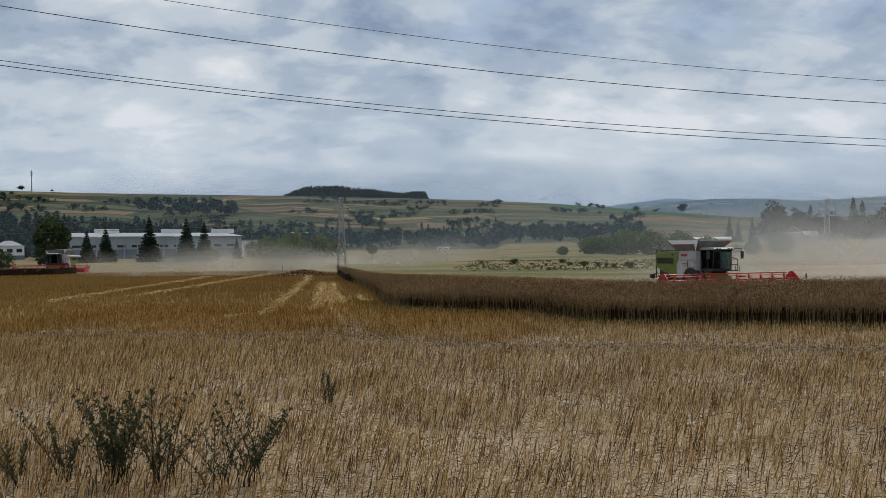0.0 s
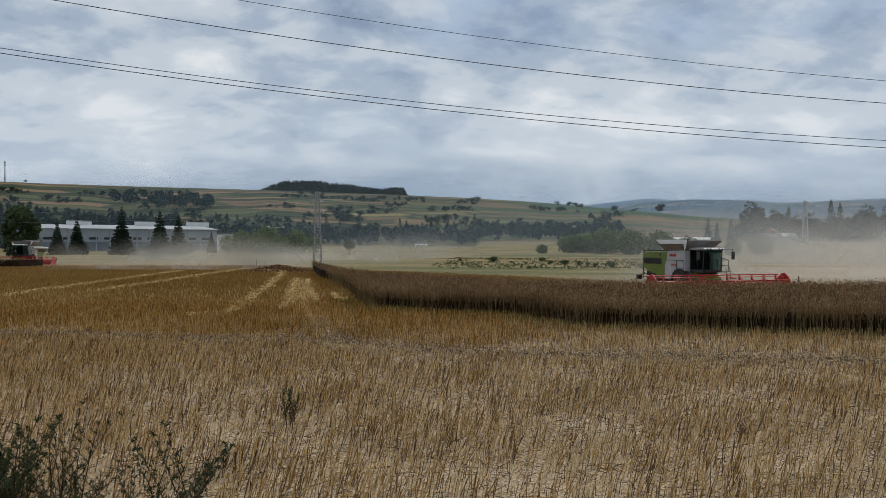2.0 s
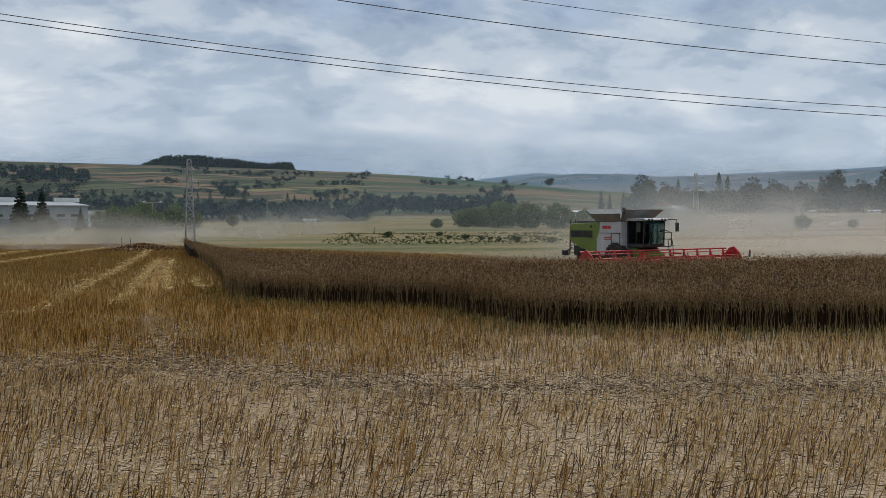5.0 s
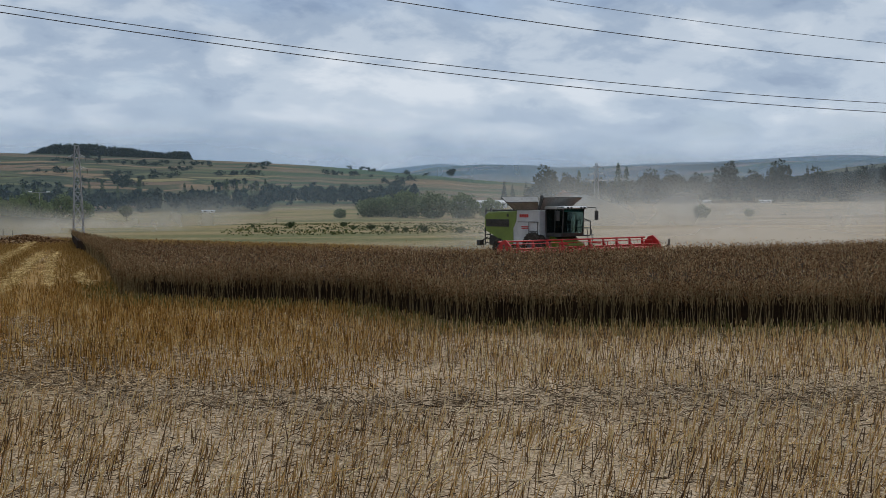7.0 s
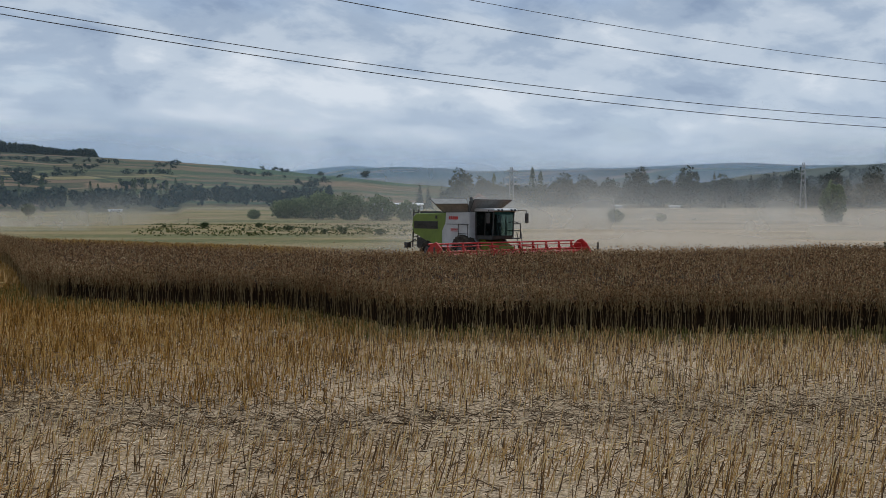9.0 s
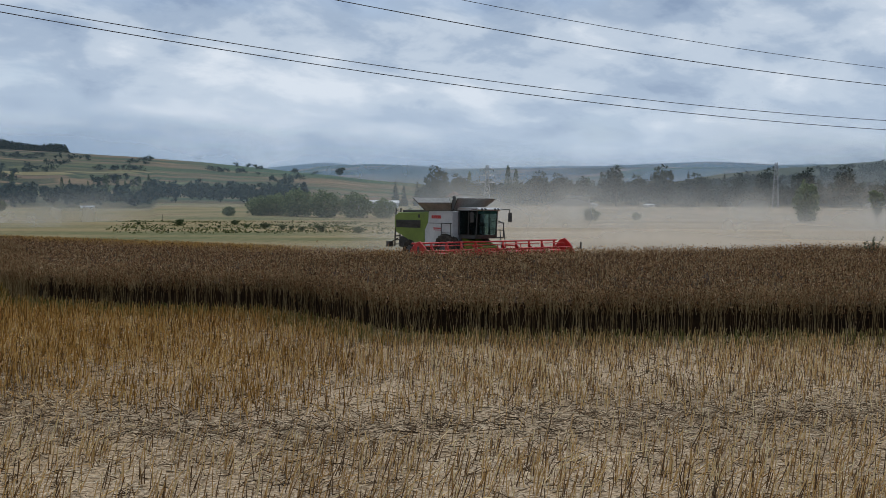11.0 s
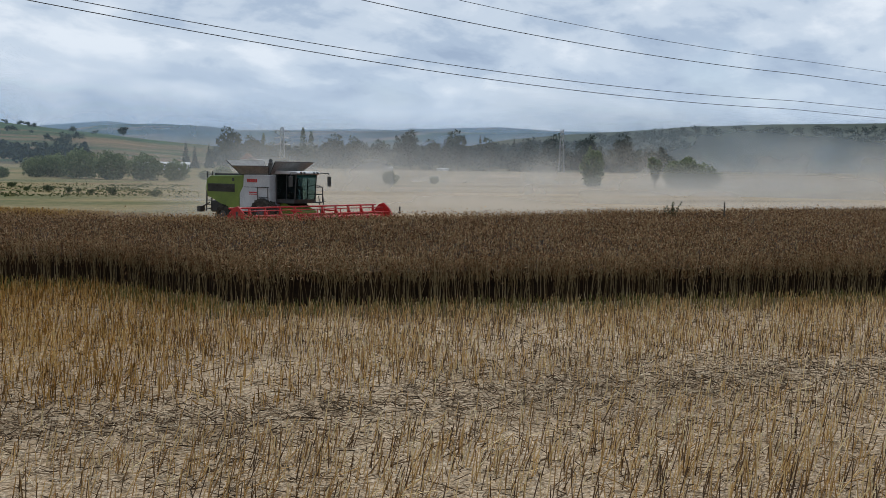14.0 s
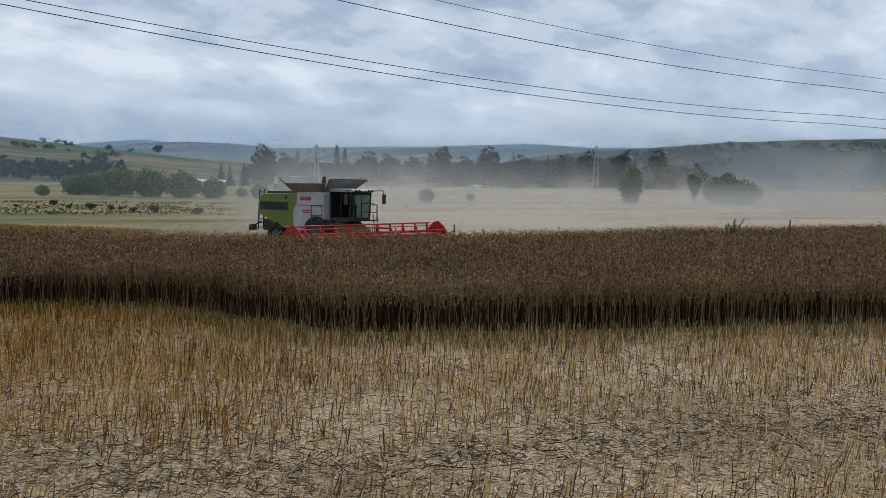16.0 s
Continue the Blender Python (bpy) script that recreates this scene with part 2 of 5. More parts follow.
def ground_material(name, field):
    """Earth, grass and field strips by place: field is 'land' or 'stubble'."""
    mat = bpy.data.materials.new(name)
    mat.use_nodes = True
    nt = mat.node_tree
    N, L = nt.nodes.new, nt.links.new
    bsdf = nt.nodes["Principled BSDF"]
    bsdf.inputs["Roughness"].default_value = 0.95
    bsdf.inputs["Specular IOR Level"].default_value = 0.1
    geo = N("ShaderNodeNewGeometry")

    def noise_at(scale, detail=6, stretch=(1, 1, 1), rot=0.0, uv=False):
        mp = N("ShaderNodeMapping")
        mp.inputs["Scale"].default_value = stretch
        mp.inputs["Rotation"].default_value = (0, 0, radians(rot))
        if uv:
            u = N("ShaderNodeUVMap")
            u.uv_map = "UVMap"
            L(u.outputs[0], mp.inputs[0])
        else:
            L(geo.outputs["Position"], mp.inputs[0])
        n = N("ShaderNodeTexNoise")
        n.inputs["Scale"].default_value, n.inputs["Detail"].default_value = scale, detail
        L(mp.outputs[0], n.inputs["Vector"])
        return n.outputs["Fac"], mp.outputs[0]

    def ramp(fac, stops, kind="LINEAR"):
        r = N("ShaderNodeValToRGB")
        r.color_ramp.interpolation = kind
        while len(r.color_ramp.elements) < len(stops):
            r.color_ramp.elements.new(0.5)
        for e, (p, c) in zip(r.color_ramp.elements, stops):
            e.position, e.color = p, (*c, 1)
        L(fac, r.inputs[0])
        return r.outputs[0]

    def mix(fac, a, b):
        n = N("ShaderNodeMix")
        n.data_type = "RGBA"
        for v, i in ((fac, 0), (a, 6), (b, 7)):
            if isinstance(v, (int, float)):
                n.inputs[i].default_value = v
            else:
                L(v, n.inputs[i])
        return n.outputs[2]

    if field == "stubble":
        a, _ = noise_at(0.22, 6)
        b, _ = noise_at(13.0, 9, (1, 1.25, 1), 25)
        pale = mix(0.6, ramp(a, [(0.35, (0.20, 0.135, 0.07)), (0.5, (0.36, 0.26, 0.15)), (0.65, (0.50, 0.39, 0.26))]),
                   ramp(b, [(0.34, (0.08, 0.055, 0.033)), (0.43, (0.31, 0.22, 0.13)), (0.55, (0.47, 0.365, 0.255)), (0.68, (0.65, 0.54, 0.41))]))
        gold = mix(0.5, ramp(a, [(0.35, (0.17, 0.09, 0.018)), (0.5, (0.26, 0.145, 0.032)), (0.65, (0.34, 0.205, 0.06))]),
                   ramp(b, [(0.36, (0.08, 0.042, 0.012)), (0.5, (0.23, 0.125, 0.03)), (0.64, (0.38, 0.24, 0.08))]))
        sp, ad, mr = N("ShaderNodeSeparateXYZ"), N("ShaderNodeMath"), N("ShaderNodeMapRange")
        L(geo.outputs["Position"], sp.inputs[0])
        ad.operation = "MULTIPLY_ADD"
        L(a, ad.inputs[0])
        ad.inputs[1].default_value = 26.0
        lean = N("ShaderNodeMath")
        lean.operation = "MULTIPLY_ADD"
        L(sp.outputs[0], lean.inputs[0])
        lean.inputs[1].default_value = -0.8
        L(sp.outputs[1], lean.inputs[2])
        L(lean.outputs[0], ad.inputs[2])
        L(ad.outputs[0], mr.inputs[0])
        mr.inputs[1].default_value, mr.inputs[2].default_value = 29, 43
        col = mix(mr.outputs[0], pale, gold)
        # drill rows and wheel marks of the machine, along the working direction
        c, _ = noise_at(0.9, 3, (1.0, 0.05, 1), -6)
        col = mix(ramp(c, [(0.55, (0, 0, 0)), (0.7, (0.4,) * 3)]), col, ramp(b, [(0.3, (0.26, 0.19, 0.10)), (0.7, (0.52, 0.42, 0.25))]))
        e, _ = noise_at(24.0, 4, (1, 1.6, 1), -20)
        col = mix(ramp(e, [(0.42, (0.75,) * 3), (0.5, (0, 0, 0))]), col, ramp(a, [(0.4, (0.045, 0.03, 0.017)), (0.6, (0.10, 0.07, 0.042))]))
        h = b
    else:
        # strips on the slopes: cells long across the slope and short up it
        _, vec = noise_at(1.0, 2, (1.0, 1.0, 1), 0, True)
        vo = N("ShaderNodeTexVoronoi")
        vo.inputs["Scale"].default_value = 1.0
        L(vec, vo.inputs["Vector"])
        strips = ramp(vo.outputs["Color"], [(0.0, (0.036, 0.048, 0.018)), (0.22, (0.075, 0.08, 0.032)), (0.4, (0.17, 0.112, 0.06)), (0.5, (0.022, 0.034, 0.014)),
                                            (0.68, (0.13, 0.085, 0.05)), (0.84, (0.22, 0.18, 0.075)), (0.90, (0.04, 0.052, 0.021))], "CONSTANT")
        ve = N("ShaderNodeTexVoronoi")
        ve.feature = "DISTANCE_TO_EDGE"
        L(vec, ve.inputs["Vector"])
        ve.inputs["Scale"].default_value = 1.0
        hedge = ramp(ve.outputs["Distance"], [(0.04, (1, 1, 1)), (0.09, (0, 0, 0))])
        n1, _ = noise_at(0.02, 6)
        strips = mix(hedge, strips, ramp(n1, [(0.4, (0.02, 0.03, 0.014)), (0.6, (0.05, 0.058, 0.026))]))
        # level meadow near by
        g, _ = noise_at(0.035, 8, (0.5, 1.6, 1), -10)
        g2, _ = noise_at(0.7, 6)
        meadow = mix(0.35, ramp(g, [(0.36, (0.075, 0.088, 0.03)), (0.45, (0.15, 0.13, 0.055)), (0.54, (0.25, 0.19, 0.095)), (0.64, (0.17, 0.11, 0.058))]),
                     ramp(g2, [(0.35, (0.06, 0.062, 0.025)), (0.65, (0.25, 0.20, 0.10))]))
        ln = N("ShaderNodeVectorMath")
        ln.operation = "LENGTH"
        L(geo.outputs["Position"], ln.inputs[0])
        far = N("ShaderNodeMapRange")
        far.inputs[1].default_value, far.inputs[2].default_value = 520, 640
        L(ln.outputs["Value"], far.inputs[0])
        sx, dv = N("ShaderNodeSeparateXYZ"), N("ShaderNodeMath")
        L(geo.outputs["Position"], sx.inputs[0])
        dv.operation = "DIVIDE"
        L(sx.outputs[0], dv.inputs[0])
        L(sx.outputs[1], dv.inputs[1])
        side = N("ShaderNodeMapRange")
        side.inputs[1].default_value, side.inputs[2].default_value, side.inputs[4].default_value = -0.06, 0.10, 0.6
        L(dv.outputs[0], side.inputs[0])
        n2, _ = noise_at(0.006, 4, (1, 3, 1), -15)
        strips = mix(side.outputs[0], strips, ramp(n2, [(0.42, (0.175, 0.12, 0.07)), (0.5, (0.12, 0.085, 0.05)), (0.56, (0.045, 0.075, 0.035))]))
        band = None
        for lo, hi, v in ((0.10, 0.16, dv.outputs[0]), (0.40, 0.32, dv.outputs[0]), (1130, 1200, ln.outputs["Value"]), (1600, 1540, ln.outputs["Value"])):
            mr = N("ShaderNodeMapRange")
            mr.inputs[1].default_value, mr.inputs[2].default_value = lo, hi
            L(v, mr.inputs[0])
            if band is None:
                band = mr.outputs[0]
            else:
                mm = N("ShaderNodeMath")
                mm.operation = "MULTIPLY"
                L(band, mm.inputs[0])
                L(mr.outputs[0], mm.inputs[1])
                band = mm.outputs[0]
        strips = mix(band, strips, ramp(n1, [(0.35, (0.022, 0.052, 0.026)), (0.65, (0.045, 0.085, 0.042))]))
        slope = N("ShaderNodeMapRange")
        slope.inputs[1].default_value, slope.inputs[2].default_value = 0.62, 0.85
        L(dv.outputs[0], slope.inputs[0])
        strips = mix(slope.outputs[0], strips, ramp(n1, [(0.35, (0.022, 0.036, 0.026)), (0.65, (0.05, 0.062, 0.04))]))
        tan = N("ShaderNodeMapRange")
        tan.inputs[1].default_value, tan.inputs[2].default_value = 0.36, 0.50
        L(dv.outputs[0], tan.inputs[0])
        meadow = mix(tan.outputs[0], meadow, ramp(g, [(0.36, (0.20, 0.155, 0.10)), (0.5, (0.31, 0.245, 0.165)), (0.62, (0.36, 0.285, 0.20))]))
        # green and ploughed fields on the farther hills, distance blue mixed into their colours
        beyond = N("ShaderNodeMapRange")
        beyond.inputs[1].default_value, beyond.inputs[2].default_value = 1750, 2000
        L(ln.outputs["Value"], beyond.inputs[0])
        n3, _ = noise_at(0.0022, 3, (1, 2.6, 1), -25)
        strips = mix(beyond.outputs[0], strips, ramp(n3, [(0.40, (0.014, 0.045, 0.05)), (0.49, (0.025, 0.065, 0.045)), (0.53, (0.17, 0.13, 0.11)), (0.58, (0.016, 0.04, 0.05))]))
        col = mix(far.outputs[0], meadow, strips)
        h = g2
    L(col, bsdf.inputs["Base Color"])
    bp = N("ShaderNodeBump")
    bp.inputs["Strength"].default_value, bp.inputs["Distance"].default_value = 0.5, 0.04
    L(h, bp.inputs["Height"])
    L(bp.outputs[0], bsdf.inputs["Normal"])
    return mat


def veil_material(name, colour, density, scale, low=0.4, high=0.62, fade=0.25):
    """Airborne dust and painted haze: thin where its noise is low, fading out towards the edges of each sheet (UV)."""
    mat = bpy.data.materials.new(name)
    mat.use_nodes = True
    nt = mat.node_tree
    nt.nodes.clear()
    N, L = nt.nodes.new, nt.links.new
    out, ms = N("ShaderNodeOutputMaterial"), N("ShaderNodeMixShader")
    tr, ds, dm = N("ShaderNodeBsdfTransparent"), N("ShaderNodeBsdfDiffuse"), N("ShaderNodeMixShader")
    tl = N("ShaderNodeBsdfTranslucent")
    for n in (ds, tl):
        n.inputs[0].default_value = (*colour, 1)
    dm.inputs[0].default_value = 0.55
    L(ds.outputs[0], dm.inputs[1])
    L(tl.outputs[0], dm.inputs[2])
    geo, no, uv, sep = N("ShaderNodeNewGeometry"), N("ShaderNodeTexNoise"), N("ShaderNodeUVMap"), N("ShaderNodeSeparateXYZ")
    uv.uv_map = "UVMap"
    L(geo.outputs["Position"], no.inputs["Vector"])
    no.inputs["Scale"].default_value, no.inputs["Detail"].default_value = scale, 5
    L(uv.outputs[0], sep.inputs[0])

    def rng(v, a, b, c=0.0, d=1.0):
        n = N("ShaderNodeMapRange")
        n.interpolation_type = "SMOOTHSTEP"
        L(v, n.inputs[0])
        n.inputs[1].default_value, n.inputs[2].default_value, n.inputs[3].default_value, n.inputs[4].default_value = a, b, c, d
        return n.outputs[0]

    def mul(a, b):
        n = N("ShaderNodeMath")
        n.operation = "MULTIPLY"
        for i, v in enumerate((a, b)):
            if isinstance(v, float):
                n.inputs[i].default_value = v
            else:
                L(v, n.inputs[i])
        return n.outputs[0]

    f = mul(rng(no.outputs["Fac"], low, high, 0.35, 1.0), rng(sep.outputs[1], fade, 1.0, 1.0, 0.0))
    f = mul(f, mul(rng(sep.outputs[0], 0.0, 0.22), rng(sep.outputs[0], 0.78, 1.0, 1.0, 0.0)))
    L(mul(f, density), ms.inputs[0])
    L(tr.outputs[0], ms.inputs[1])
    L(dm.outputs[0], ms.inputs[2])
    L(ms.outputs[0], out.inputs[0])
    return mat


M_LAND = ground_material("meadow and field strips", "land")
M_SOIL = ground_material("straw-covered soil", "stubble")
M_DUST = veil_material("harvest dust", (0.60, 0.575, 0.53), 0.5, 0.06)
M_DUST_THIN = veil_material("drifting dust", (0.52, 0.525, 0.515), 0.66, 0.012)
# tinted veils standing in for the haze that pales distant land
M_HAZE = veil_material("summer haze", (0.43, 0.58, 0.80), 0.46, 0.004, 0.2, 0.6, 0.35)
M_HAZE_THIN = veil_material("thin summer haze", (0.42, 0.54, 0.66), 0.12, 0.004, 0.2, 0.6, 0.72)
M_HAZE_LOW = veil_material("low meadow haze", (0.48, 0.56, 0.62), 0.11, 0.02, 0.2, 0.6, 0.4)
# coloured like the hazed hill, to stand in for haze over the slope
M_HAZE_SLOPE = veil_material("grey slope haze", (0.38, 0.44, 0.48), 0.88, 0.006, 0.3, 0.6, 0.5)

# ---- building helpers ----
RNG = np.random.default_rng(7)


def at(az, dist, z=0.0):
    """A place by compass angle from +Y and distance from the origin."""
    return Vector((dist * math.sin(radians(az)), dist * math.cos(radians(az)), z))


def mesh_from(name, verts, faces, mats, smooth=False):
    verts, faces = np.asarray(verts, np.float32), np.asarray(faces, np.int32)
    me = bpy.data.meshes.new(name)
    me.vertices.add(len(verts))
    me.vertices.foreach_set("co", verts.ravel())
    k = faces.shape[1]
    me.loops.add(faces.size)
    me.loops.foreach_set("vertex_index", faces.ravel())
    me.polygons.add(len(faces))
    me.polygons.foreach_set("loop_start", np.arange(len(faces), dtype=np.int32) * k)
    me.update(calc_edges=True)
    me.validate()
    if smooth:
        me.shade_smooth()
    me.materials.append(mats)
    return me


def sticks(p0, p1, r0, r1, sides=3):
    """Tapered prisms from p0 to p1: vertices and four-cornered faces."""
    p0, p1 = np.asarray(p0, float).reshape(-1, 3), np.asarray(p1, float).reshape(-1, 3)
    n = len(p0)
    r0, r1 = np.broadcast_to(r0, n), np.broadcast_to(r1, n)
    d = p1 - p0
    d /= np.maximum(np.linalg.norm(d, axis=1), 1e-9)[:, None]
    ref = np.where(np.abs(d[:, 2:3]) > 0.9, np.array([[1.0, 0, 0]]), np.array([[0, 0, 1.0]]))
    u = np.cross(d, ref)
    u /= np.linalg.norm(u, axis=1)[:, None]
    w = np.cross(d, u)
    a = np.arange(sides) * 2 * np.pi / sides + 0.3
    ring = u[:, None, :] * np.cos(a)[None, :, None] + w[:, None, :] * np.sin(a)[None, :, None]
    v = np.concatenate([p0[:, None] + ring * r0[:, None, None], p1[:, None] + ring * r1[:, None, None]], 1).reshape(-1, 3)
    i = np.arange(sides)
    f = np.stack([i, (i + 1) % sides, sides + (i + 1) % sides, sides + i], 1)
    return v, (f[None] + (np.arange(n) * 2 * sides)[:, None, None]).reshape(-1, 4)


def leaves(c, size, rng, flat=0.0, slim=0.6):
    """Small four-cornered leaves round the centres c, turned at random."""
    n = len(c)
    size = np.broadcast_to(size, n)
    u = rng.normal(size=(n, 3))
    u[:, 2] *= 1 - flat
    u /= np.linalg.norm(u, axis=1)[:, None]
    w = np.cross(u, rng.normal(size=(n, 3)))
    w /= np.linalg.norm(w, axis=1)[:, None]
    s = size[:, None]
    v = np.stack([c - u * s, c + w * s * slim, c + u * s, c - w * s * slim], 1).reshape(-1, 3)
    return v, np.arange(4 * n).reshape(-1, 4)


def join(*pieces):
    vs, fs, k = [], [], 0
    for v, f in pieces:
        vs.append(v)
        fs.append(f + k)
        k += len(v)
    return np.concatenate(vs), np.concatenate(fs)


def np_part(name, pieces, mat, parent=None, label="", smooth=False):
    ob = new(name, mesh_from(name, *join(*pieces), mat, smooth))
    if parent:
        ob.parent = parent
    return tagged(ob, label)


def part(name, bm, mat, parent=None, label="", bevel=0.0):
    if bevel:
        bmesh.ops.bevel(bm, geom=list(bm.edges), offset=bevel, segments=1, affect="EDGES")
    bmesh.ops.recalc_face_normals(bm, faces=list(bm.faces))
    me = bpy.data.meshes.new(name)
    bm.to_mesh(me)
    bm.free()
    me.materials.append(mat)
    ob = new(name, me)
    if parent:
        ob.parent = parent
    return tagged(ob, label)


def box(bm, lo, hi, m=None):
    lo, hi = Vector(lo), Vector(hi)
    mm = Matrix.Translation((lo + hi) / 2) @ Matrix.Diagonal((*(hi - lo), 1))
    bmesh.ops.create_cube(bm, size=1, matrix=(m @ mm) if m else mm)
    return bm


def rod(bm, a, b, r, r2=None, seg=8):
    a, b = Vector(a), Vector(b)
    d = b - a
    m = Matrix.Translation((a + b) / 2) @ d.to_track_quat("Z", "Y").to_matrix().to_4x4()
    bmesh.ops.create_cone(bm, cap_ends=True, segments=seg, radius1=r, radius2=r if r2 is None else r2, depth=d.length, matrix=m)
    return bm


def prism(bm, outline, y0, y1):
    """A side outline of (x, z) points drawn out from y0 to y1."""
    a = [bm.verts.new((x, y0, z)) for x, z in outline]
    b = [bm.verts.new((x, y1, z)) for x, z in outline]
    bm.faces.new(a)
    bm.faces.new(b[::-1])
    for i in range(len(a)):
        j = (i + 1) % len(a)
        bm.faces.new((a[i], b[i], b[j], a[j]))
    return bm


def thing(name, label, category, group="", m=None):
    ob = new(name)
    ob.empty_display_size = 0.3
    if m is not None:
        ob.matrix_basis = m
    return tagged(ob, label, category, group)


def inside(pts, poly):
    x, y = pts[:, 0], pts[:, 1]
    c = np.zeros(len(pts), bool)
    for (x0, y0), (x1, y1) in zip(poly, poly[1:] + poly[:1]):
        hit = (y0 > y) != (y1 > y)
        c ^= hit & (x < (x1 - x0) * (y - y0) / (y1 - y0 + 1e-12) + x0)
    return c


def edge_distance(pts, line):
    best = np.full(len(pts), 1e9)
    p = pts[:, :2]
    for a, b in zip(line[:-1], line[1:]):
        a, b = np.array(a), np.array(b)
        d = b - a
        s = np.clip(((p - a) @ d) / (d @ d), 0, 1)
        best = np.minimum(best, np.linalg.norm(p - a - s[:, None] * d, axis=1))
    return best


def scatter(lo, hi, density, rng):
    n = int((hi[0] - lo[0]) * (hi[1] - lo[1]) * density)
    return np.column_stack([rng.uniform(lo[0], hi[0], n), rng.uniform(lo[1], hi[1], n), np.zeros(n)])


# ---- ground and hills ----
# elevation in degrees of the skylines over the origin, by compass angle
RIDGE = [(-70, 2.5), (-45, 2.9), (-28.3, 3.2), (-24.5, 3.36), (-20, 3.26), (-11.6, 3.16), (-7, 3.08), (0.4, 2.86), (3.6, 2.72), (7.5, 2.5), (10.4, 2.26), (13.6, 1.95), (17, 1.62),
         (20, 1.37), (24, 0.9), (30, 0.9), (35, 1.5), (38, 2.0), (41, 2.3), (44.2, 2.51), (48.2, 2.8), (52.5, 2.95), (60, 3.0), (80, 2.4)]
SECOND = [(-70, 1.6), (5, 1.6), (11, 1.8), (13.2, 2.11), (14.5, 2.34), (17.4, 2.5), (20.3, 2.43), (22, 2.26), (28, 2.32), (34, 2.42), (40, 2.36), (44, 2.35), (60, 2.2), (80, 1.8)]
THIRD = [(-70, 1.8), (9, 1.9), (11.8, 2.27), (14.9, 2.58), (17, 2.4), (22, 2.24), (28.5, 2.45), (31, 2.46), (34.4, 2.6), (37.4, 2.7), (41, 2.5), (44, 2.5), (60, 2.4), (80, 2.0)]


def profile(table, az):
    return np.interp(az, [a for a, _ in table], [e for _, e in table], left=0.8, right=0.8)


def smooth_step(x):
    x = np.clip(x, 0, 1)
    return x * x * (3 - 2 * x)


def height(az, r):
    z1, z2, z3 = (3.85 + d * np.tan(np.radians(profile(t, az))) for t, d in ((RIDGE, 1500), (SECOND, 2700), (THIRD, 4300)))
    z = np.where(r < 560, smooth_step((r - 220) / 340) * np.where(az > 5, 5.0, 2.0), 0)
    up = np.clip((r - 560) / 940, 0, 1)
    base = np.where(az > 5, 5.0, 2.0)
    s1 = 0.55 * smooth_step(up) + 0.45 * up
    z = np.where((r >= 560) & (r <= 1500), base + (z1 - base) * s1, z)
    z = np.where(r > 1500, z1 + (z2 * 0.55 - z1) * smooth_step((r - 1500) / 500), z)
    z = np.where(r > 2000, z2 * 0.55 + z2 * 0.45 * smooth_step((r - 2000) / 700), z)
    z = np.where(r > 2700, z2 + (z3 * 0.5 - z2) * smooth_step((r - 2700) / 600), z)
    z = np.where(r > 3300, z3 * 0.5 + z3 * 0.5 * smooth_step((r - 3300) / 1000), z)
    return z


def ground_at(az, r):
    return float(height(np.array([az], float), np.array([r], float))[0])


def build_ground():
    az = np.concatenate([np.arange(-60, 75, 0.4), np.arange(75, 300, 5)])
    rr = np.concatenate([[0.5], np.arange(30, 240, 30), np.arange(240, 1600, 20), np.arange(1600, 4600, 60)])
    A, R = np.meshgrid(az, rr)
    wob = np.sin(A * 0.55) * 12 + np.sin(A * 1.7 + 1) * 5
    Z = height(np.where(A > 180, A - 360, A), R + np.where((R > 600) & (R < 1400), wob, 0))
    v = np.stack([R * np.sin(np.radians(A)), R * np.cos(np.radians(A)), Z], -1).reshape(-1, 3)
    n, k = len(az), len(rr)
    i, j = np.meshgrid(np.arange(n), np.arange(k - 1))
    i2 = (i + 1) % n
    f = np.stack([j * n + i, j * n + i2, (j + 1) * n + i2, (j + 1) * n + i], -1).reshape(-1, 4)[:, ::-1]
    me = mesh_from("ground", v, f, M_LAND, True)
    uvl = me.uv_layers.new(name="UVMap")
    idx = np.empty(len(me.loops), np.int32)
    me.loops.foreach_get("vertex_index", idx)
    uv = np.stack([A.ravel() / 5 + R.ravel() / 500, R.ravel() / 38 - A.ravel() * 0.10 + np.sin(A.ravel() * 0.3) * 0.6], -1)[idx]
    uvl.data.foreach_set("uv", uv.astype(np.float32).ravel())
    return tagged(new("ground", me), "dry meadow with strip fields on rolling hills", "ground", kind="structure")


build_ground()


def sheet(name, poly, z, mat, label, cell=4.0):
    """A field: a level sheet with the outline poly, slightly above the ground."""
    bm = bmesh.new()
    bm.faces.new([bm.verts.new((x, y, z)) for x, y in poly])
    ob = part(name, bm, mat)
    return tagged(ob, label, "field", kind="structure")


STUBBLE = [(-150, -90), (130, -90), (130, 30), (95, 62), (64, 66), (44, 68), (25, 80), (16, 96), (-8, 128), (-30, 165), (-80, 180), (-150, 165)]
sheet("stubble_field", STUBBLE, 0.02, M_SOIL,
      "harvested field with straw-littered soil and wheel marks")

# ---- standing crop ----
FRONT = [(-12.6, 126.0), (-9.3, 102.0), (-3.7, 62.5), (-1.7, 41.4), (2.2, 37.4), (6.6, 35.1), (8.0, 30.8), (8.8, 27.8), (13.9, 25.5), (19.5, 23.5), (26.7, 21.0), (42.3, 14.7), (73.5, 1.8)]
BACK = [(125.0, 40.0), (95.0, 54.0), (72.0, 57.0), (51.5, 57.6), (34.0, 55.8), (24.0, 54.8), (18.0, 56.0), (13.0, 61.0), (6.8, 70.0), (-1.0, 82.0), (-7.5, 96.0)]
CROP = FRONT + BACK
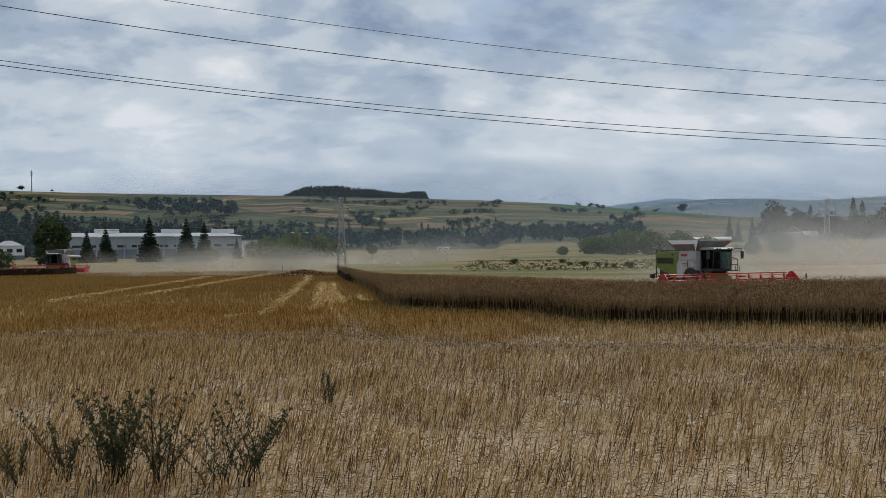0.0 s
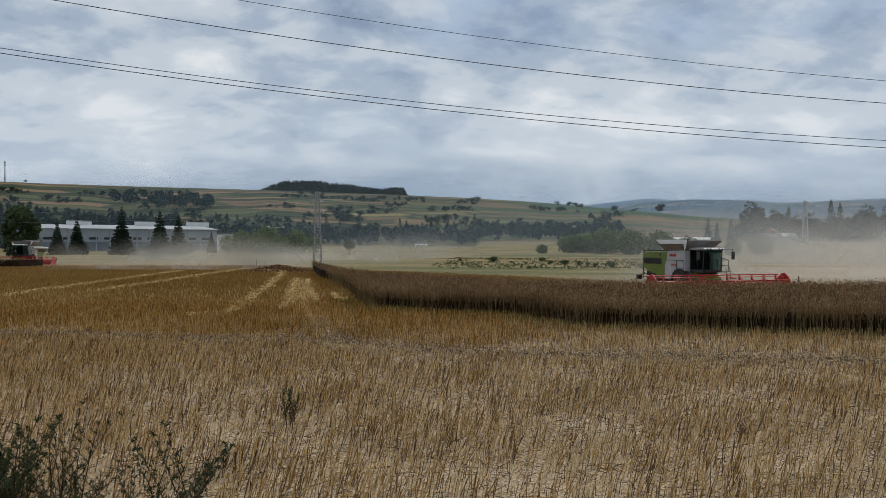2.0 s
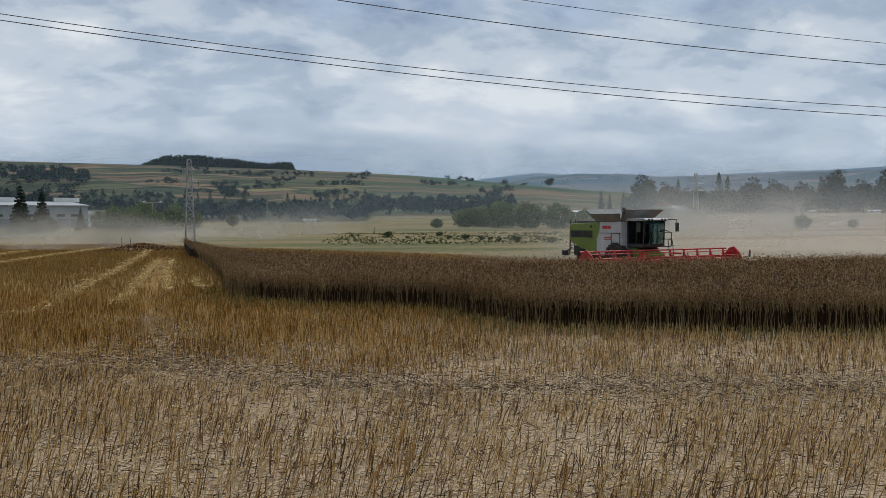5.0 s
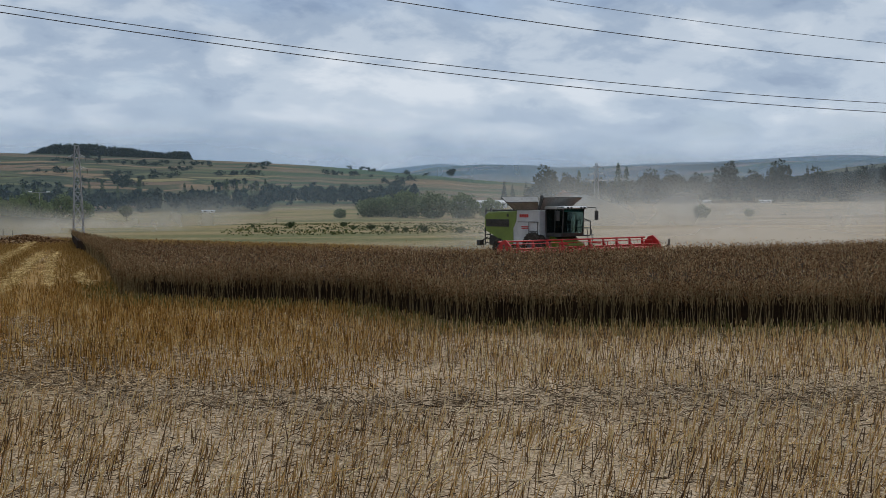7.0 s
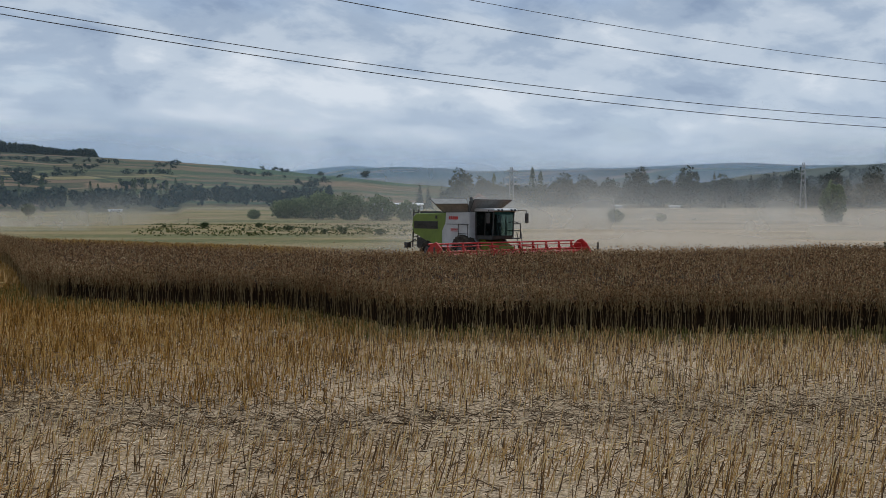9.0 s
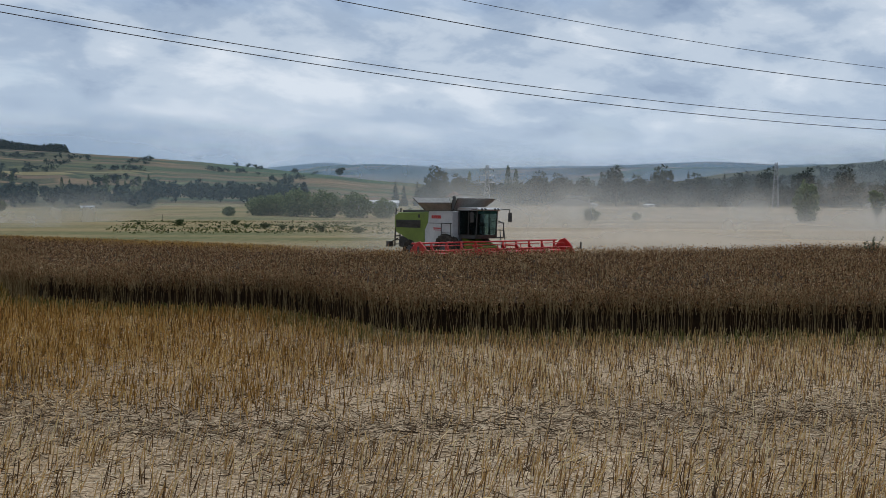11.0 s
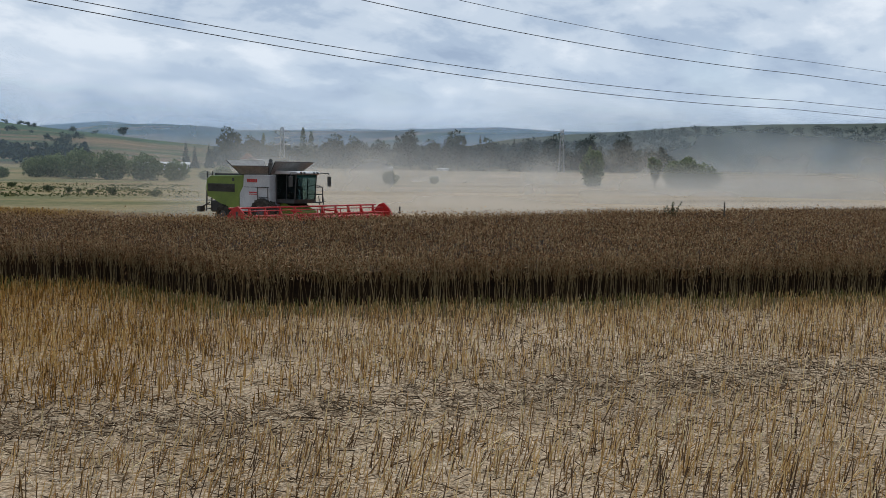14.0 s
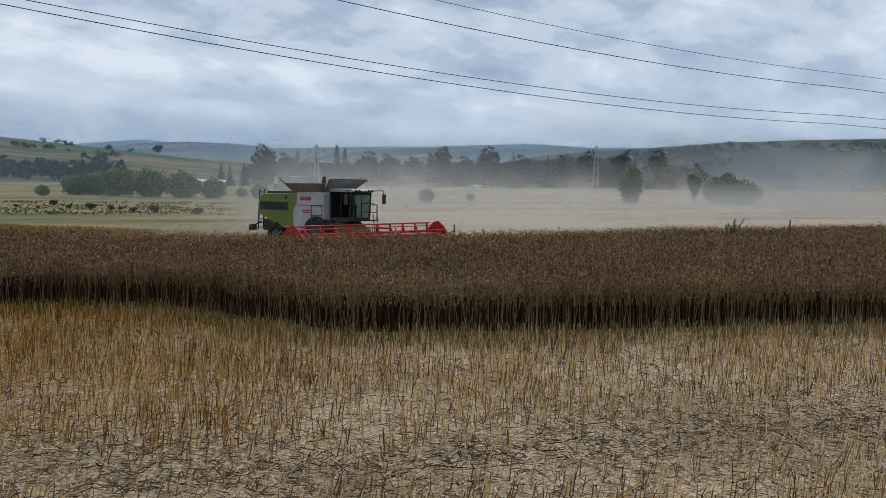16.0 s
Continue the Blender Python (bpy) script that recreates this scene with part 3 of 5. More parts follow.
CROP_TOP = 1.42


def plants(pts, tall, rng, branches, pods, pod_size, stem_r, low):
    """Ripe rape plants: stem, upright branches and narrow pods."""
    n = len(pts)
    h = tall * rng.uniform(0.86, 1.12, n)
    lean = rng.normal(0, 0.10, (n, 2))
    top = pts + np.column_stack([lean * h[:, None], h])
    stem = sticks(pts + np.column_stack([np.zeros((n, 2)), np.full(n, low)]), top, stem_r, stem_r * 0.5)
    s = rng.uniform(0.5, 0.8, (n, branches))
    a = rng.uniform(0, 2 * np.pi, (n, branches))
    b0 = pts[:, None] + (top - pts)[:, None] * s[..., None]
    out = rng.uniform(0.10, 0.26, (n, branches))
    b1 = b0 + np.stack([np.cos(a) * out, np.sin(a) * out, (1.05 - s) * h[:, None] * rng.uniform(0.8, 1.1, (n, branches))], -1)
    br = sticks(b0.reshape(-1, 3), b1.reshape(-1, 3), stem_r * 0.6, stem_r * 0.35)
    q = rng.uniform(0.3, 1.0, (n, branches, pods))
    c = b0[:, :, None] + (b1 - b0)[:, :, None] * q[..., None] + rng.normal(0, 0.05, (n, branches, pods, 3))
    return [stem, br], [leaves(c.reshape(-1, 3), pod_size * rng.uniform(0.6, 1.3, c[..., 0].size), rng, 0.0, 0.28)]


def build_crop(name, poly, front, label, rng, lo, hi, near_depth, far_density):
    crop = thing(name, label, "crop")
    # the heart, painted shade-dark by crop_heart, is set back from the edges
    pts = scatter(lo, hi, 26.0 if near_depth else 0.5, rng)
    pts = pts[inside(pts, poly)]
    d = edge_distance(pts, front)
    edge = pts[(d < near_depth) & (rng.random(len(pts)) < np.clip(1.3 - d / max(near_depth, 0.1), 0.25, 1) * np.clip(60 / np.maximum(np.linalg.norm(pts, axis=1), 1), 0.2, 1))] if near_depth else pts[:0]
    if len(edge):
        wood, pod = plants(edge, CROP_TOP, rng, 4, 5, 0.05, 0.009, 0.0)
        tagged(np_part("stalk_layer", wood, M_STALK, crop), "brown branching rape stalks", kind="stuff")
        tagged(np_part("pod_layer", pod, M_PODS, crop), kind="stuff")
    top = scatter(lo, hi, far_density, rng)
    top = top[inside(top, poly)]
    top = top[edge_distance(top, front) > 0.15]
    dist = np.linalg.norm(top, axis=1)
    keep = rng.random(len(top)) < np.clip(45 / dist, 0.3, 1)
    top, dist = top[keep], dist[keep]
    n = len(top)
    hgt = (CROP_TOP - 0.0035 * np.clip(dist - 25, 0, 50)) * rng.uniform(0.78, 1.05, n) + 0.05 * np.sin(top[:, 0] * 0.4) * np.cos(top[:, 1] * 0.33)
    tip = top + np.column_stack([rng.normal(0, 0.1, (n, 2)), hgt])
    st = sticks(top + np.column_stack([np.zeros((n, 2)), np.full(n, 0.8)]), tip, 0.008 + dist * 1e-4, 0.004 + dist * 1e-4)
    c = np.repeat(tip, 8, axis=0) + rng.normal(0, 1, (8 * n, 3)) * [0.12, 0.12, 0.16] - [0, 0, 0.12]
    pd = leaves(c, np.repeat(0.045 + dist * 5e-4, 8) * rng.uniform(0.6, 1.3, 8 * n), rng, 0.0, 0.3)
    tagged(np_part("stem_canopy", [st], M_STALK, crop), kind="stuff")
    tagged(np_part("pod_canopy", [pd], M_PODS, crop, "dense brown ripe seed pods"), kind="stuff")
    return crop


def inset(poly, d):
    """The outline drawn in by d (poly runs clockwise or not: the centre decides)."""
    out = []
    n = len(poly)
    area = sum(poly[i][0] * poly[(i + 1) % n][1] - poly[(i + 1) % n][0] * poly[i][1] for i in range(n))
    sgn = 1 if area > 0 else -1
    for i in range(n):
        p, a, b = Vector(poly[i]), Vector(poly[i - 1]), Vector(poly[(i + 1) % n])
        e1, e2 = (p - a).normalized(), (b - p).normalized()
        n1, n2 = Vector((-e1.y, e1.x)) * sgn, Vector((-e2.y, e2.x)) * sgn
        m = (n1 + n2).normalized()
        out.append(p + m * (d / max(0.35, m.dot(n1))))
    return out


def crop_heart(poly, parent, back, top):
    # filler block; its dark colour supplies the stand's inner shade
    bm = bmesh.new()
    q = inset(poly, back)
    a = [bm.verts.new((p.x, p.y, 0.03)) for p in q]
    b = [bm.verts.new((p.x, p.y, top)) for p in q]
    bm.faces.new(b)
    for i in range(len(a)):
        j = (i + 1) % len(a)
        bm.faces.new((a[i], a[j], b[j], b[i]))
    tagged(part("shade_core", bm, M_CROPCORE, parent, "filler block painted dark as the shade between stalks"), kind="stuff")


RG = np.random.default_rng(11)
rape = build_crop("rape_crop", CROP, FRONT, "standing ripe brown rapeseed crop with a cut edge", RG, (-14, 0), (126, 128), 1.6, 13.0)
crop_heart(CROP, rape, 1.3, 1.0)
SIDE = [(-120.0, 108.0), (-62.0, 143.0), (-60.0, 150.0), (-80.0, 152.5), (-130.0, 150.0)]
rape_far = build_crop("rape_crop", SIDE, SIDE[:3], "strip of uncut brown rapeseed beside the second harvester", RG, (-131, 106), (-58, 154), 0.0, 4.0)
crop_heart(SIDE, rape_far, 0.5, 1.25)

# ---- stubble, straw ----
LITTER_LINE = [(-18.0, 26.5), (-13.0, 25.2), (-2.8, 22.2), (1.0, 19.3), (4.6, 17.0), (9.6, 16.3), (15.4, 14.8), (28.0, 9.0)]
SWATHS = [((-29.3, 54.0), (-30.2, 118.0), 0.56, 1008), ((-24.7, 61.0), (-22.8, 127.0), 0.56, 1008), ((-9.2, 36.8), (-12.9, 86.6), 0.48, 900), ((-12.9, 86.6), (-16.0, 122.0), 0.48, 420),
          ((-6.6, 39.6), (-10.4, 84.6), 0.40, 800), ((-5.2, 46.0), (-9.7, 87.0), 0.28, 420), ((-4.9, 57.4), (-3.3, 46.2), 0.28, 252), ((-11.4, 34.2), (-9.2, 36.8), 0.40, 126)]
RUT = [(-1.5, 20.0), (-2.8, 25.6), (-4.2, 33.0), (-6.0, 46.0), (-9.5, 80.0), (-11.5, 95.0)]


def build_stubble(rng):
    out = thing("stubble", "cut rape stubble stalks in rows", "stubble")
    tagged(out, kind="stuff")
    near = np.concatenate([scatter((-24, -6), (36, 48), 62.0, rng), scatter((-15, -12), (14, -6), 62.0, rng)])
    # drill rows 30 cm apart along the field's working direction
    row = np.array([math.cos(radians(-32)), math.sin(radians(-32))])
    nrm = np.array([-row[1], row[0]])
    k = near[:, :2] @ nrm
    near[:, :2] += ((np.round(k / 0.3) * 0.3 - k) * 0.8)[:, None] * nrm
    near[:, :2] += rng.normal(0, 0.02, (len(near), 2))
    d = edge_distance(near, LITTER_LINE)
    rut = edge_distance(near, RUT)
    clump = np.sin(near[:, 0] * 0.9 + np.sin(near[:, 1] * 0.5)) * np.sin(near[:, 1] * 0.7)
    keep = ~inside(near, CROP) & (rng.random(len(near)) < np.clip(0.12 + d / 2.6, 0, 1) * np.clip(0.25 + rut / 1.2, 0, 1) * np.clip(0.62 + 0.3 * clump, 0.2, 1))
    front_side = near[:, 1] < np.interp(near[:, 0], [p[0] for p in LITTER_LINE], [p[1] for p in LITTER_LINE])
    keep &= ~front_side | (rng.random(len(near)) < 0.9)
    near = near[keep]
    n = len(near)
    h = rng.uniform(0.22, 0.42, n) * np.clip(0.75 + d[keep] / 14, 0.75, 1.25)
    lean = rng.normal(0, 0.14, (n, 2)) + np.where(front_side[keep], 0.22, 0.04)[:, None] * [1.0, 0.0]
    fallen = rng.random(n) < 0.10
    lean[fallen] *= 5
    tip = near + np.column_stack([lean * h[:, None], h * np.where(fallen, 0.5, 1)])
    thick = rng.uniform(0.006, 0.0115, n)
    fs = front_side[keep] | (near[:, 0] > 4.0 + 0.1 * near[:, 1] + rng.normal(0, 2.2, n))
    tagged(np_part("stalk_layer", [sticks(near[fs], tip[fs], thick[fs], 0.0065)], M_STUBBLE, out), kind="stuff")
    tagged(np_part("golden_stalk_layer", [sticks(near[~fs], tip[~fs], thick[~fs] * 1.15, 0.0075)], M_GOLD, out, "dense golden cut stalks behind the track"), kind="stuff")
    # taller green-yellow fringe along the foot of the standing crop
    fr = scatter((-4, -6), (46, 48), 46.0, rng)
    dd = edge_distance(fr, FRONT[2:])
    fr = fr[~inside(fr, CROP) & (rng.random(len(fr)) < np.clip(1.25 - dd / 1.6, 0, 1))]
    n = len(fr)
    tip = fr + np.column_stack([rng.normal(0, 0.05, (n, 2)), rng.uniform(0.28, 0.52, n)])
    tagged(np_part("fringe", [sticks(fr, tip, rng.uniform(0.006, 0.011, n), 0.007)], M_FRINGE, out, "green-yellow taller stalks beside the crop"), kind="stuff")
    far = scatter((-95, 26), (32, 150), 15.0, rng)
    far = far[inside(far, STUBBLE) & ~inside(far, CROP) & ~inside(far, SIDE) & ((far[:, 1] > 48) | (far[:, 0] < -24))]
    rut = edge_distance(far, RUT)
    far = far[(rng.random(len(far)) < np.clip(0.1 + rut / 2.0, 0, 1) * np.clip(90 / np.linalg.norm(far, axis=1), 0.3, 1))]
    n = len(far)
    w = 0.007 + np.linalg.norm(far, axis=1) * 1.5e-4
    tip = far + np.column_stack([rng.normal(0, 0.05, (n, 2)), rng.uniform(0.2, 0.36, n)])
    tagged(np_part("distant_stalk_layer", [sticks(far, tip, w, w * 0.7)], M_FARGOLD, out), kind="stuff")
    # pale swaths that the machine left
    p0, p1, rr = [], [], []
    for a, b, wide, n in SWATHS:
        a, b = np.array(a), np.array(b)
        s = rng.random(n)
        c = a + (b - a) * s[:, None] + rng.normal(0, wide / 2, (n, 2)) + np.column_stack([np.sin(s * 7 + a[0]) * 0.12, np.zeros(n)])
        g = rng.uniform(0, np.pi, n)
        ln = rng.uniform(0.15, 0.5, n)
        d3 = np.column_stack([np.cos(g) * ln, np.sin(g) * ln, rng.normal(0, 0.05, n)])
        c3 = np.column_stack([c, rng.uniform(0.16, 0.4, n)])
        p0.append(c3 - d3 / 2)
        p1.append(c3 + d3 / 2)
        rr.append(0.007 + np.linalg.norm(c, axis=1) * 1.0e-4)
    tagged(np_part("straw_swath", [sticks(np.concatenate(p0), np.concatenate(p1), np.concatenate(rr), np.concatenate(rr))], M_SWATH, out, "pale chopped straw in long swaths"), kind="stuff")
    # dark trampled straw along the track
    dk = scatter((-22, -2), (34, 34), 48.0, rng)
    d = np.minimum(edge_distance(dk, LITTER_LINE), np.linalg.norm(dk[:, :2] - [-2.8, 22.5], axis=1) * 0.45)
    dk = dk[~inside(dk, CROP) & (rng.random(len(dk)) < np.clip(1.0 - d / 1.7, 0.08, 0.9))]
    n = len(dk)
    a = rng.uniform(0, np.pi, n)
    ln = rng.uniform(0.06, 0.3, n)
    v = np.column_stack([np.cos(a) * ln, np.sin(a) * ln, rng.normal(0, 0.06, n)])
    c = dk + np.column_stack([np.zeros((n, 2)), rng.uniform(0.03, 0.14, n)])
    tagged(np_part("trampled_straw", [sticks(c - v / 2, c + v / 2, 0.009, 0.006)], M_LITTER_DARK, out, "dark trampled straw along a track"), kind="stuff")
    # loose straw
    lit = np.concatenate([scatter((-22, -6), (34, 36), 85.0, rng), scatter((-15, -12), (14, -6), 85.0, rng)])
    d = np.minimum(edge_distance(lit, LITTER_LINE), edge_distance(lit, RUT) * 1.4)
    lit = lit[~inside(lit, CROP) & (rng.random(len(lit)) < np.clip(1.15 - d / 4.0, 0.35, 1))]
    n = len(lit)
    a = rng.uniform(0, np.pi, n)
    ln = rng.uniform(0.08, 0.34, n)
    z0 = rng.uniform(0.03, 0.09, n)
    v = np.column_stack([np.cos(a) * ln, np.sin(a) * ln, rng.normal(0, 0.05, n)])
    c = lit + np.column_stack([np.zeros((n, 2)), z0])
    tagged(np_part("loose_straw", [sticks(c - v / 2, c + v / 2, 0.007, 0.005)], M_LITTER, out, "pale broken straw lying on the soil"), kind="stuff")


build_stubble(np.random.default_rng(5))

# ---- combine harvester ----


def wheel(name, parent, x, y, r, w):
    hub = new(name)
    hub.parent = parent
    hub.matrix_basis = pose(x, y, r)
    bm = bmesh.new()
    prof = [(r * 0.55, w / 2), (r * 0.9, w / 2), (r, w * 0.38), (r, -w * 0.38), (r * 0.9, -w / 2), (r * 0.55, -w / 2)]
    seg = 32
    rings = [[bm.verts.new((q * math.cos(i * math.tau / seg), yy, q * math.sin(i * math.tau / seg))) for q, yy in prof] for i in range(seg)]
    for i in range(seg):
        a, b = rings[i], rings[(i + 1) % seg]
        for j in range(len(prof) - 1):
            bm.faces.new((a[j], a[j + 1], b[j + 1], b[j]))
    for i in range(22):
        for s in (-1, 1):
            m = Matrix.Rotation(math.tau * (i + 0.25 * s) / 22, 4, "Y") @ Matrix.Translation((r, s * w * 0.22, 0)) @ Matrix.Rotation(s * 0.6, 4, "X")
            box(bm, (-0.03, -w * 0.22, -0.035), (0.035, w * 0.22, 0.035), m)
    part("tyre", bm, M_TYRE, hub)
    bm = bmesh.new()
    rod(bm, (0, -w * 0.3, 0), (0, w * 0.3, 0), r * 0.56, seg=24)
    rod(bm, (0, -w * 0.42, 0), (0, w * 0.42, 0), r * 0.2, seg=12)
    part("rim", bm, M_STEEL_DARK, hub, "dusty dark steel rim")
    return hub


def build_combine(label, m):
    c = thing("combine_harvester", label, "combine harvester", m=m)
    # threshing body: white front half, green rear half with a raked seam
    bm = prism(bmesh.new(), [(-2.3, 1.1), (0.55, 1.0), (0.55, 3.55), (-1.9, 3.55), (-1.9, 2.8), (-2.3, 2.3)], -1.5, 1.5)
    body = part("body", bm, M_WHITE, c, "dusty white side panels", 0.03)
    bm = prism(bmesh.new(), [(-1.9, 2.82), (-2.32, 2.3), (-2.32, 1.05), (-3.3, 1.25), (-4.6, 1.75), (-5.5, 2.05), (-5.7, 2.6), (-5.6, 3.25), (-5.2, 3.45), (-1.92, 3.53)], -1.51, 1.51)
    hood = part("rear_hood", bm, M_GREEN, c, "dusty bright green rear bodywork", 0.04)
    for s in (-1, 1):
        bm = box(bmesh.new(), (-5.45, s * 1.51 - 0.02, 2.38), (-2.75, s * 1.51 + 0.02, 2.92))
        louvre = part("louvre_panel", bm, M_DARK, hood, "black louvred air intake")
        bm = bmesh.new()
        for i in range(8):
            box(bm, (-5.4, s * 1.53 - 0.015, 2.41 + i * 0.06), (-2.8, s * 1.53 + 0.02, 2.43 + i * 0.06))
        tagged(part("louvre", bm, M_TYRE, hood), kind="stuff")
        part("air_duct", box(bmesh.new(), (-3.0, s * 1.515 - 0.02, 3.1), (-2.8, s * 1.515 + 0.02, 3.32)), M_DARK, hood)
        part("panel_seam", box(bmesh.new(), (-1.88, s * 1.5 - 0.012, 2.72), (0.5, s * 1.5 + 0.012, 2.76)), M_DARK, body)
        part("panel_seam", box(bmesh.new(), (-0.55, s * 1.5 - 0.012, 1.2), (-0.52, s * 1.5 + 0.012, 2.7)), M_DARK, body)
        # maker's mark and type mark as plain bars
        bm = bmesh.new()
        for i in range(5):
            box(bm, (-1.55 + i * 0.2, s * 1.515 - 0.012, 3.06), (-1.40 + i * 0.2, s * 1.515 + 0.012, 3.28))
        part("maker_mark", bm, M_RED, body, "red lettering blocks")
        bm = box(bmesh.new(), (-1.35, s * 1.512 - 0.012, 2.36), (-0.62, s * 1.512 + 0.012, 2.44))
        box(bm, (-1.35, s * 1.512 - 0.012, 2.25), (-0.62, s * 1.512 + 0.012, 2.30))
        part("type_mark", bm, M_RED, body, "small faded red marking")
        # handrail on the side deck
        bm = bmesh.new()
        for x in (-0.45, 0.5):
            rod(bm, (x, s * 1.6, 1.5), (x, s * 1.6, 2.75), 0.022)
        for z in (2.1, 2.75):
            rod(bm, (-0.45, s * 1.6, z), (0.5, s * 1.6, z), 0.022)
        part("side_rail", bm, M_DARK, c)
    # lower machinery between the wheels
    bm = box(bmesh.new(), (-4.6, -1.15, 0.75), (1.0, 1.15, 1.5))
    rod(bm, (-3.9, -1.3, 0.75), (-3.9, 1.3, 0.75), 0.14)
    rod(bm, (0, -1.4, 1.0), (0, 1.4, 1.0), 0.2)
    part("chassis", bm, M_DARK, c, "dusty dark chassis and drives")
    part("engine_deck", box(bmesh.new(), (-5.1, -1.2, 3.45), (-2.4, 1.2, 3.62)), M_DARK, c)
    # open grain tank: four flared lids
    for name, q in (("rear", [(-2.5, -1.25, 3.6), (-2.5, 1.25, 3.6), (-3.4, 1.7, 4.5), (-3.4, -1.7, 4.5)]),
                    ("front", [(0.35, -1.25, 3.6), (0.35, 1.25, 3.6), (1.35, 1.75, 4.42), (1.35, -1.75, 4.42)]),
                    ("side", [(-2.3, -1.35, 3.6), (0.3, -1.35, 3.6), (0.95, -1.95, 4.12), (-2.5, -1.95, 4.12)]),
                    ("side", [(-2.45, 1.35, 3.6), (0.3, 1.35, 3.6), (0.75, 2.05, 4.3), (-2.95, 2.05, 4.3)])):
        bm = bmesh.new()
        vs = [Vector(p) for p in q]
        nn = (vs[1] - vs[0]).cross(vs[2] - vs[0]).normalized() * 0.03
        a = [bm.verts.new(p + nn) for p in vs]
        b = [bm.verts.new(p - nn) for p in vs]
        bm.faces.new(a)
        bm.faces.new(b[::-1])
        for i in range(4):
            bm.faces.new((a[i], b[i], b[(i + 1) % 4], a[(i + 1) % 4]))
        lid = part("tank_lid", bm, M_LID, c, "open grey grain tank lid")
        rib = bmesh.new()
        for i in range(4):
            rod(rib, vs[i], vs[(i + 1) % 4], 0.035, seg=6)
        part("lid_frame", rib, M_DARK, lid)
    bm = rod(bmesh.new(), (-1.3, 0.15, 3.5), (-1.0, 0.1, 4.35), 0.16)
    rod(bm, (-1.0, 0.1, 4.35), (-0.7, -0.2, 4.5), 0.13)
    part("filling_auger", bm, M_DARK, c)
    # unloading tube folded back along the far side
    bm = rod(bmesh.new(), (0.2, 1.72, 3.25), (-6.3, 1.72, 3.1), 0.2, seg=14)
    part("unloading_tube", bm, M_WHITE, c, "white folded unloading tube")
    # cab
    cab = new("cab")
    cab.parent = c
    bm = prism(bmesh.new(), [(0.6, 1.75), (2.2, 1.75), (2.3, 2.0), (0.6, 2.0)], -0.95, 0.95)
    part("cab_floor", bm, M_DARK, cab)
    bm = prism(bmesh.new(), [(0.5, 3.62), (2.55, 3.62), (2.7, 3.7), (2.5, 3.82), (0.6, 3.85)], -1.05, 1.05)
    part("cab_roof", bm, M_WHITE, cab, "dusty white cab roof", 0.03)
    for s in (-1, 1):
        bm = rod(bmesh.new(), (2.28, s * 0.93, 1.95), (2.42, s * 0.93, 3.65), 0.04)
        part("cab_pillar", bm, M_DARK, cab)
        part("cab_pillar", rod(bmesh.new(), (0.65, s * 0.95, 1.95), (0.65, s * 0.95, 3.65), 0.055), M_DARK, cab)
        part("door_frame", rod(bmesh.new(), (1.55, s * 0.96, 1.95), (1.6, s * 0.96, 3.65), 0.03), M_DARK, cab)
        p = part("side_window", prism(bmesh.new(), [(0.66, 2.0), (2.28, 2.0), (2.41, 3.63), (0.66, 3.63)], s * 0.94, s * 0.955), M_GLASS, cab)
        p.visible_shadow = False
    p = part("windscreen", prism(bmesh.new(), [(2.30, 2.0), (2.315, 2.0), (2.445, 3.63), (2.43, 3.63)], -0.9, 0.9), M_GLASS, cab)
    p.visible_shadow = False
    part("rear_wall", box(bmesh.new(), (0.56, -0.92, 1.95), (0.62, 0.92, 3.63)), M_DARK, cab)
    bm = box(bmesh.new(), (0.95, -0.3, 2.3), (1.45, 0.3, 2.45))
    box(bm, (0.9, -0.28, 2.45), (1.05, 0.28, 3.1))
    box(bm, (1.0, -0.1, 1.98), (1.3, 0.1, 2.3))
    part("driver_seat", bm, M_SEAT, cab)
    bm = rod(bmesh.new(), (2.0, 0, 2.0), (1.85, 0, 2.7), 0.05)
    rod(bm, (1.82, 0, 2.7), (1.86, 0, 2.74), 0.2, seg=16)
    part("steering_column", bm, M_DARK, cab)
    part("sun_visor", box(bmesh.new(), (2.36, -0.88, 3.42), (2.40, 0.88, 3.62)), M_TEAL, cab, "teal tinted strip")
    for s in (-1, 1):
        for yy in (0.45, 0.75):
            part("work_light", rod(bmesh.new(), (2.58, s * yy, 3.72), (2.72, s * yy, 3.71), 0.07, seg=10), M_GLASSDARK, cab)
        bm = rod(bmesh.new(), (2.4, s * 1.0, 3.72), (2.75, s * 1.75, 3.72), 0.03)
        rod(bm, (2.75, s * 1.75, 3.72), (2.78, s * 1.78, 2.9), 0.025)
        part("mirror_arm", bm, M_DARK, c)
        part("mirror", box(bmesh.new(), (2.72, s * 1.78 - 0.15, 2.85), (2.82, s * 1.78 + 0.15, 3.5)), M_DARK, c, bevel=0.02)
    part("beacon", rod(bmesh.new(), (0.7, 0.8, 3.85), (0.7, 0.8, 4.05), 0.06), M_DARK, cab)
    # entry platform, rails and ladder on the left of the cab
    plat = part("platform", box(bmesh.new(), (0.7, 0.98, 1.75), (2.2, 1.75, 1.83)), M_DARK, c)
    for pts in ([(2.2, 1.05, 1.8), (2.25, 1.05, 2.8), (2.2, 1.75, 2.8), (2.2, 1.75, 1.8)], [(2.15, 1.75, 2.3), (0.8, 1.75, 2.3)], [(2.15, 1.75, 2.8), (1.5, 1.75, 2.95), (0.8, 1.75, 2.8), (0.8, 1.75, 1.8)]):
        bm = bmesh.new()
        for a, b in zip(pts[:-1], pts[1:]):
            rod(bm, a, b, 0.035)
        part("platform_rail", bm, M_DARK, c)
    bm = bmesh.new()
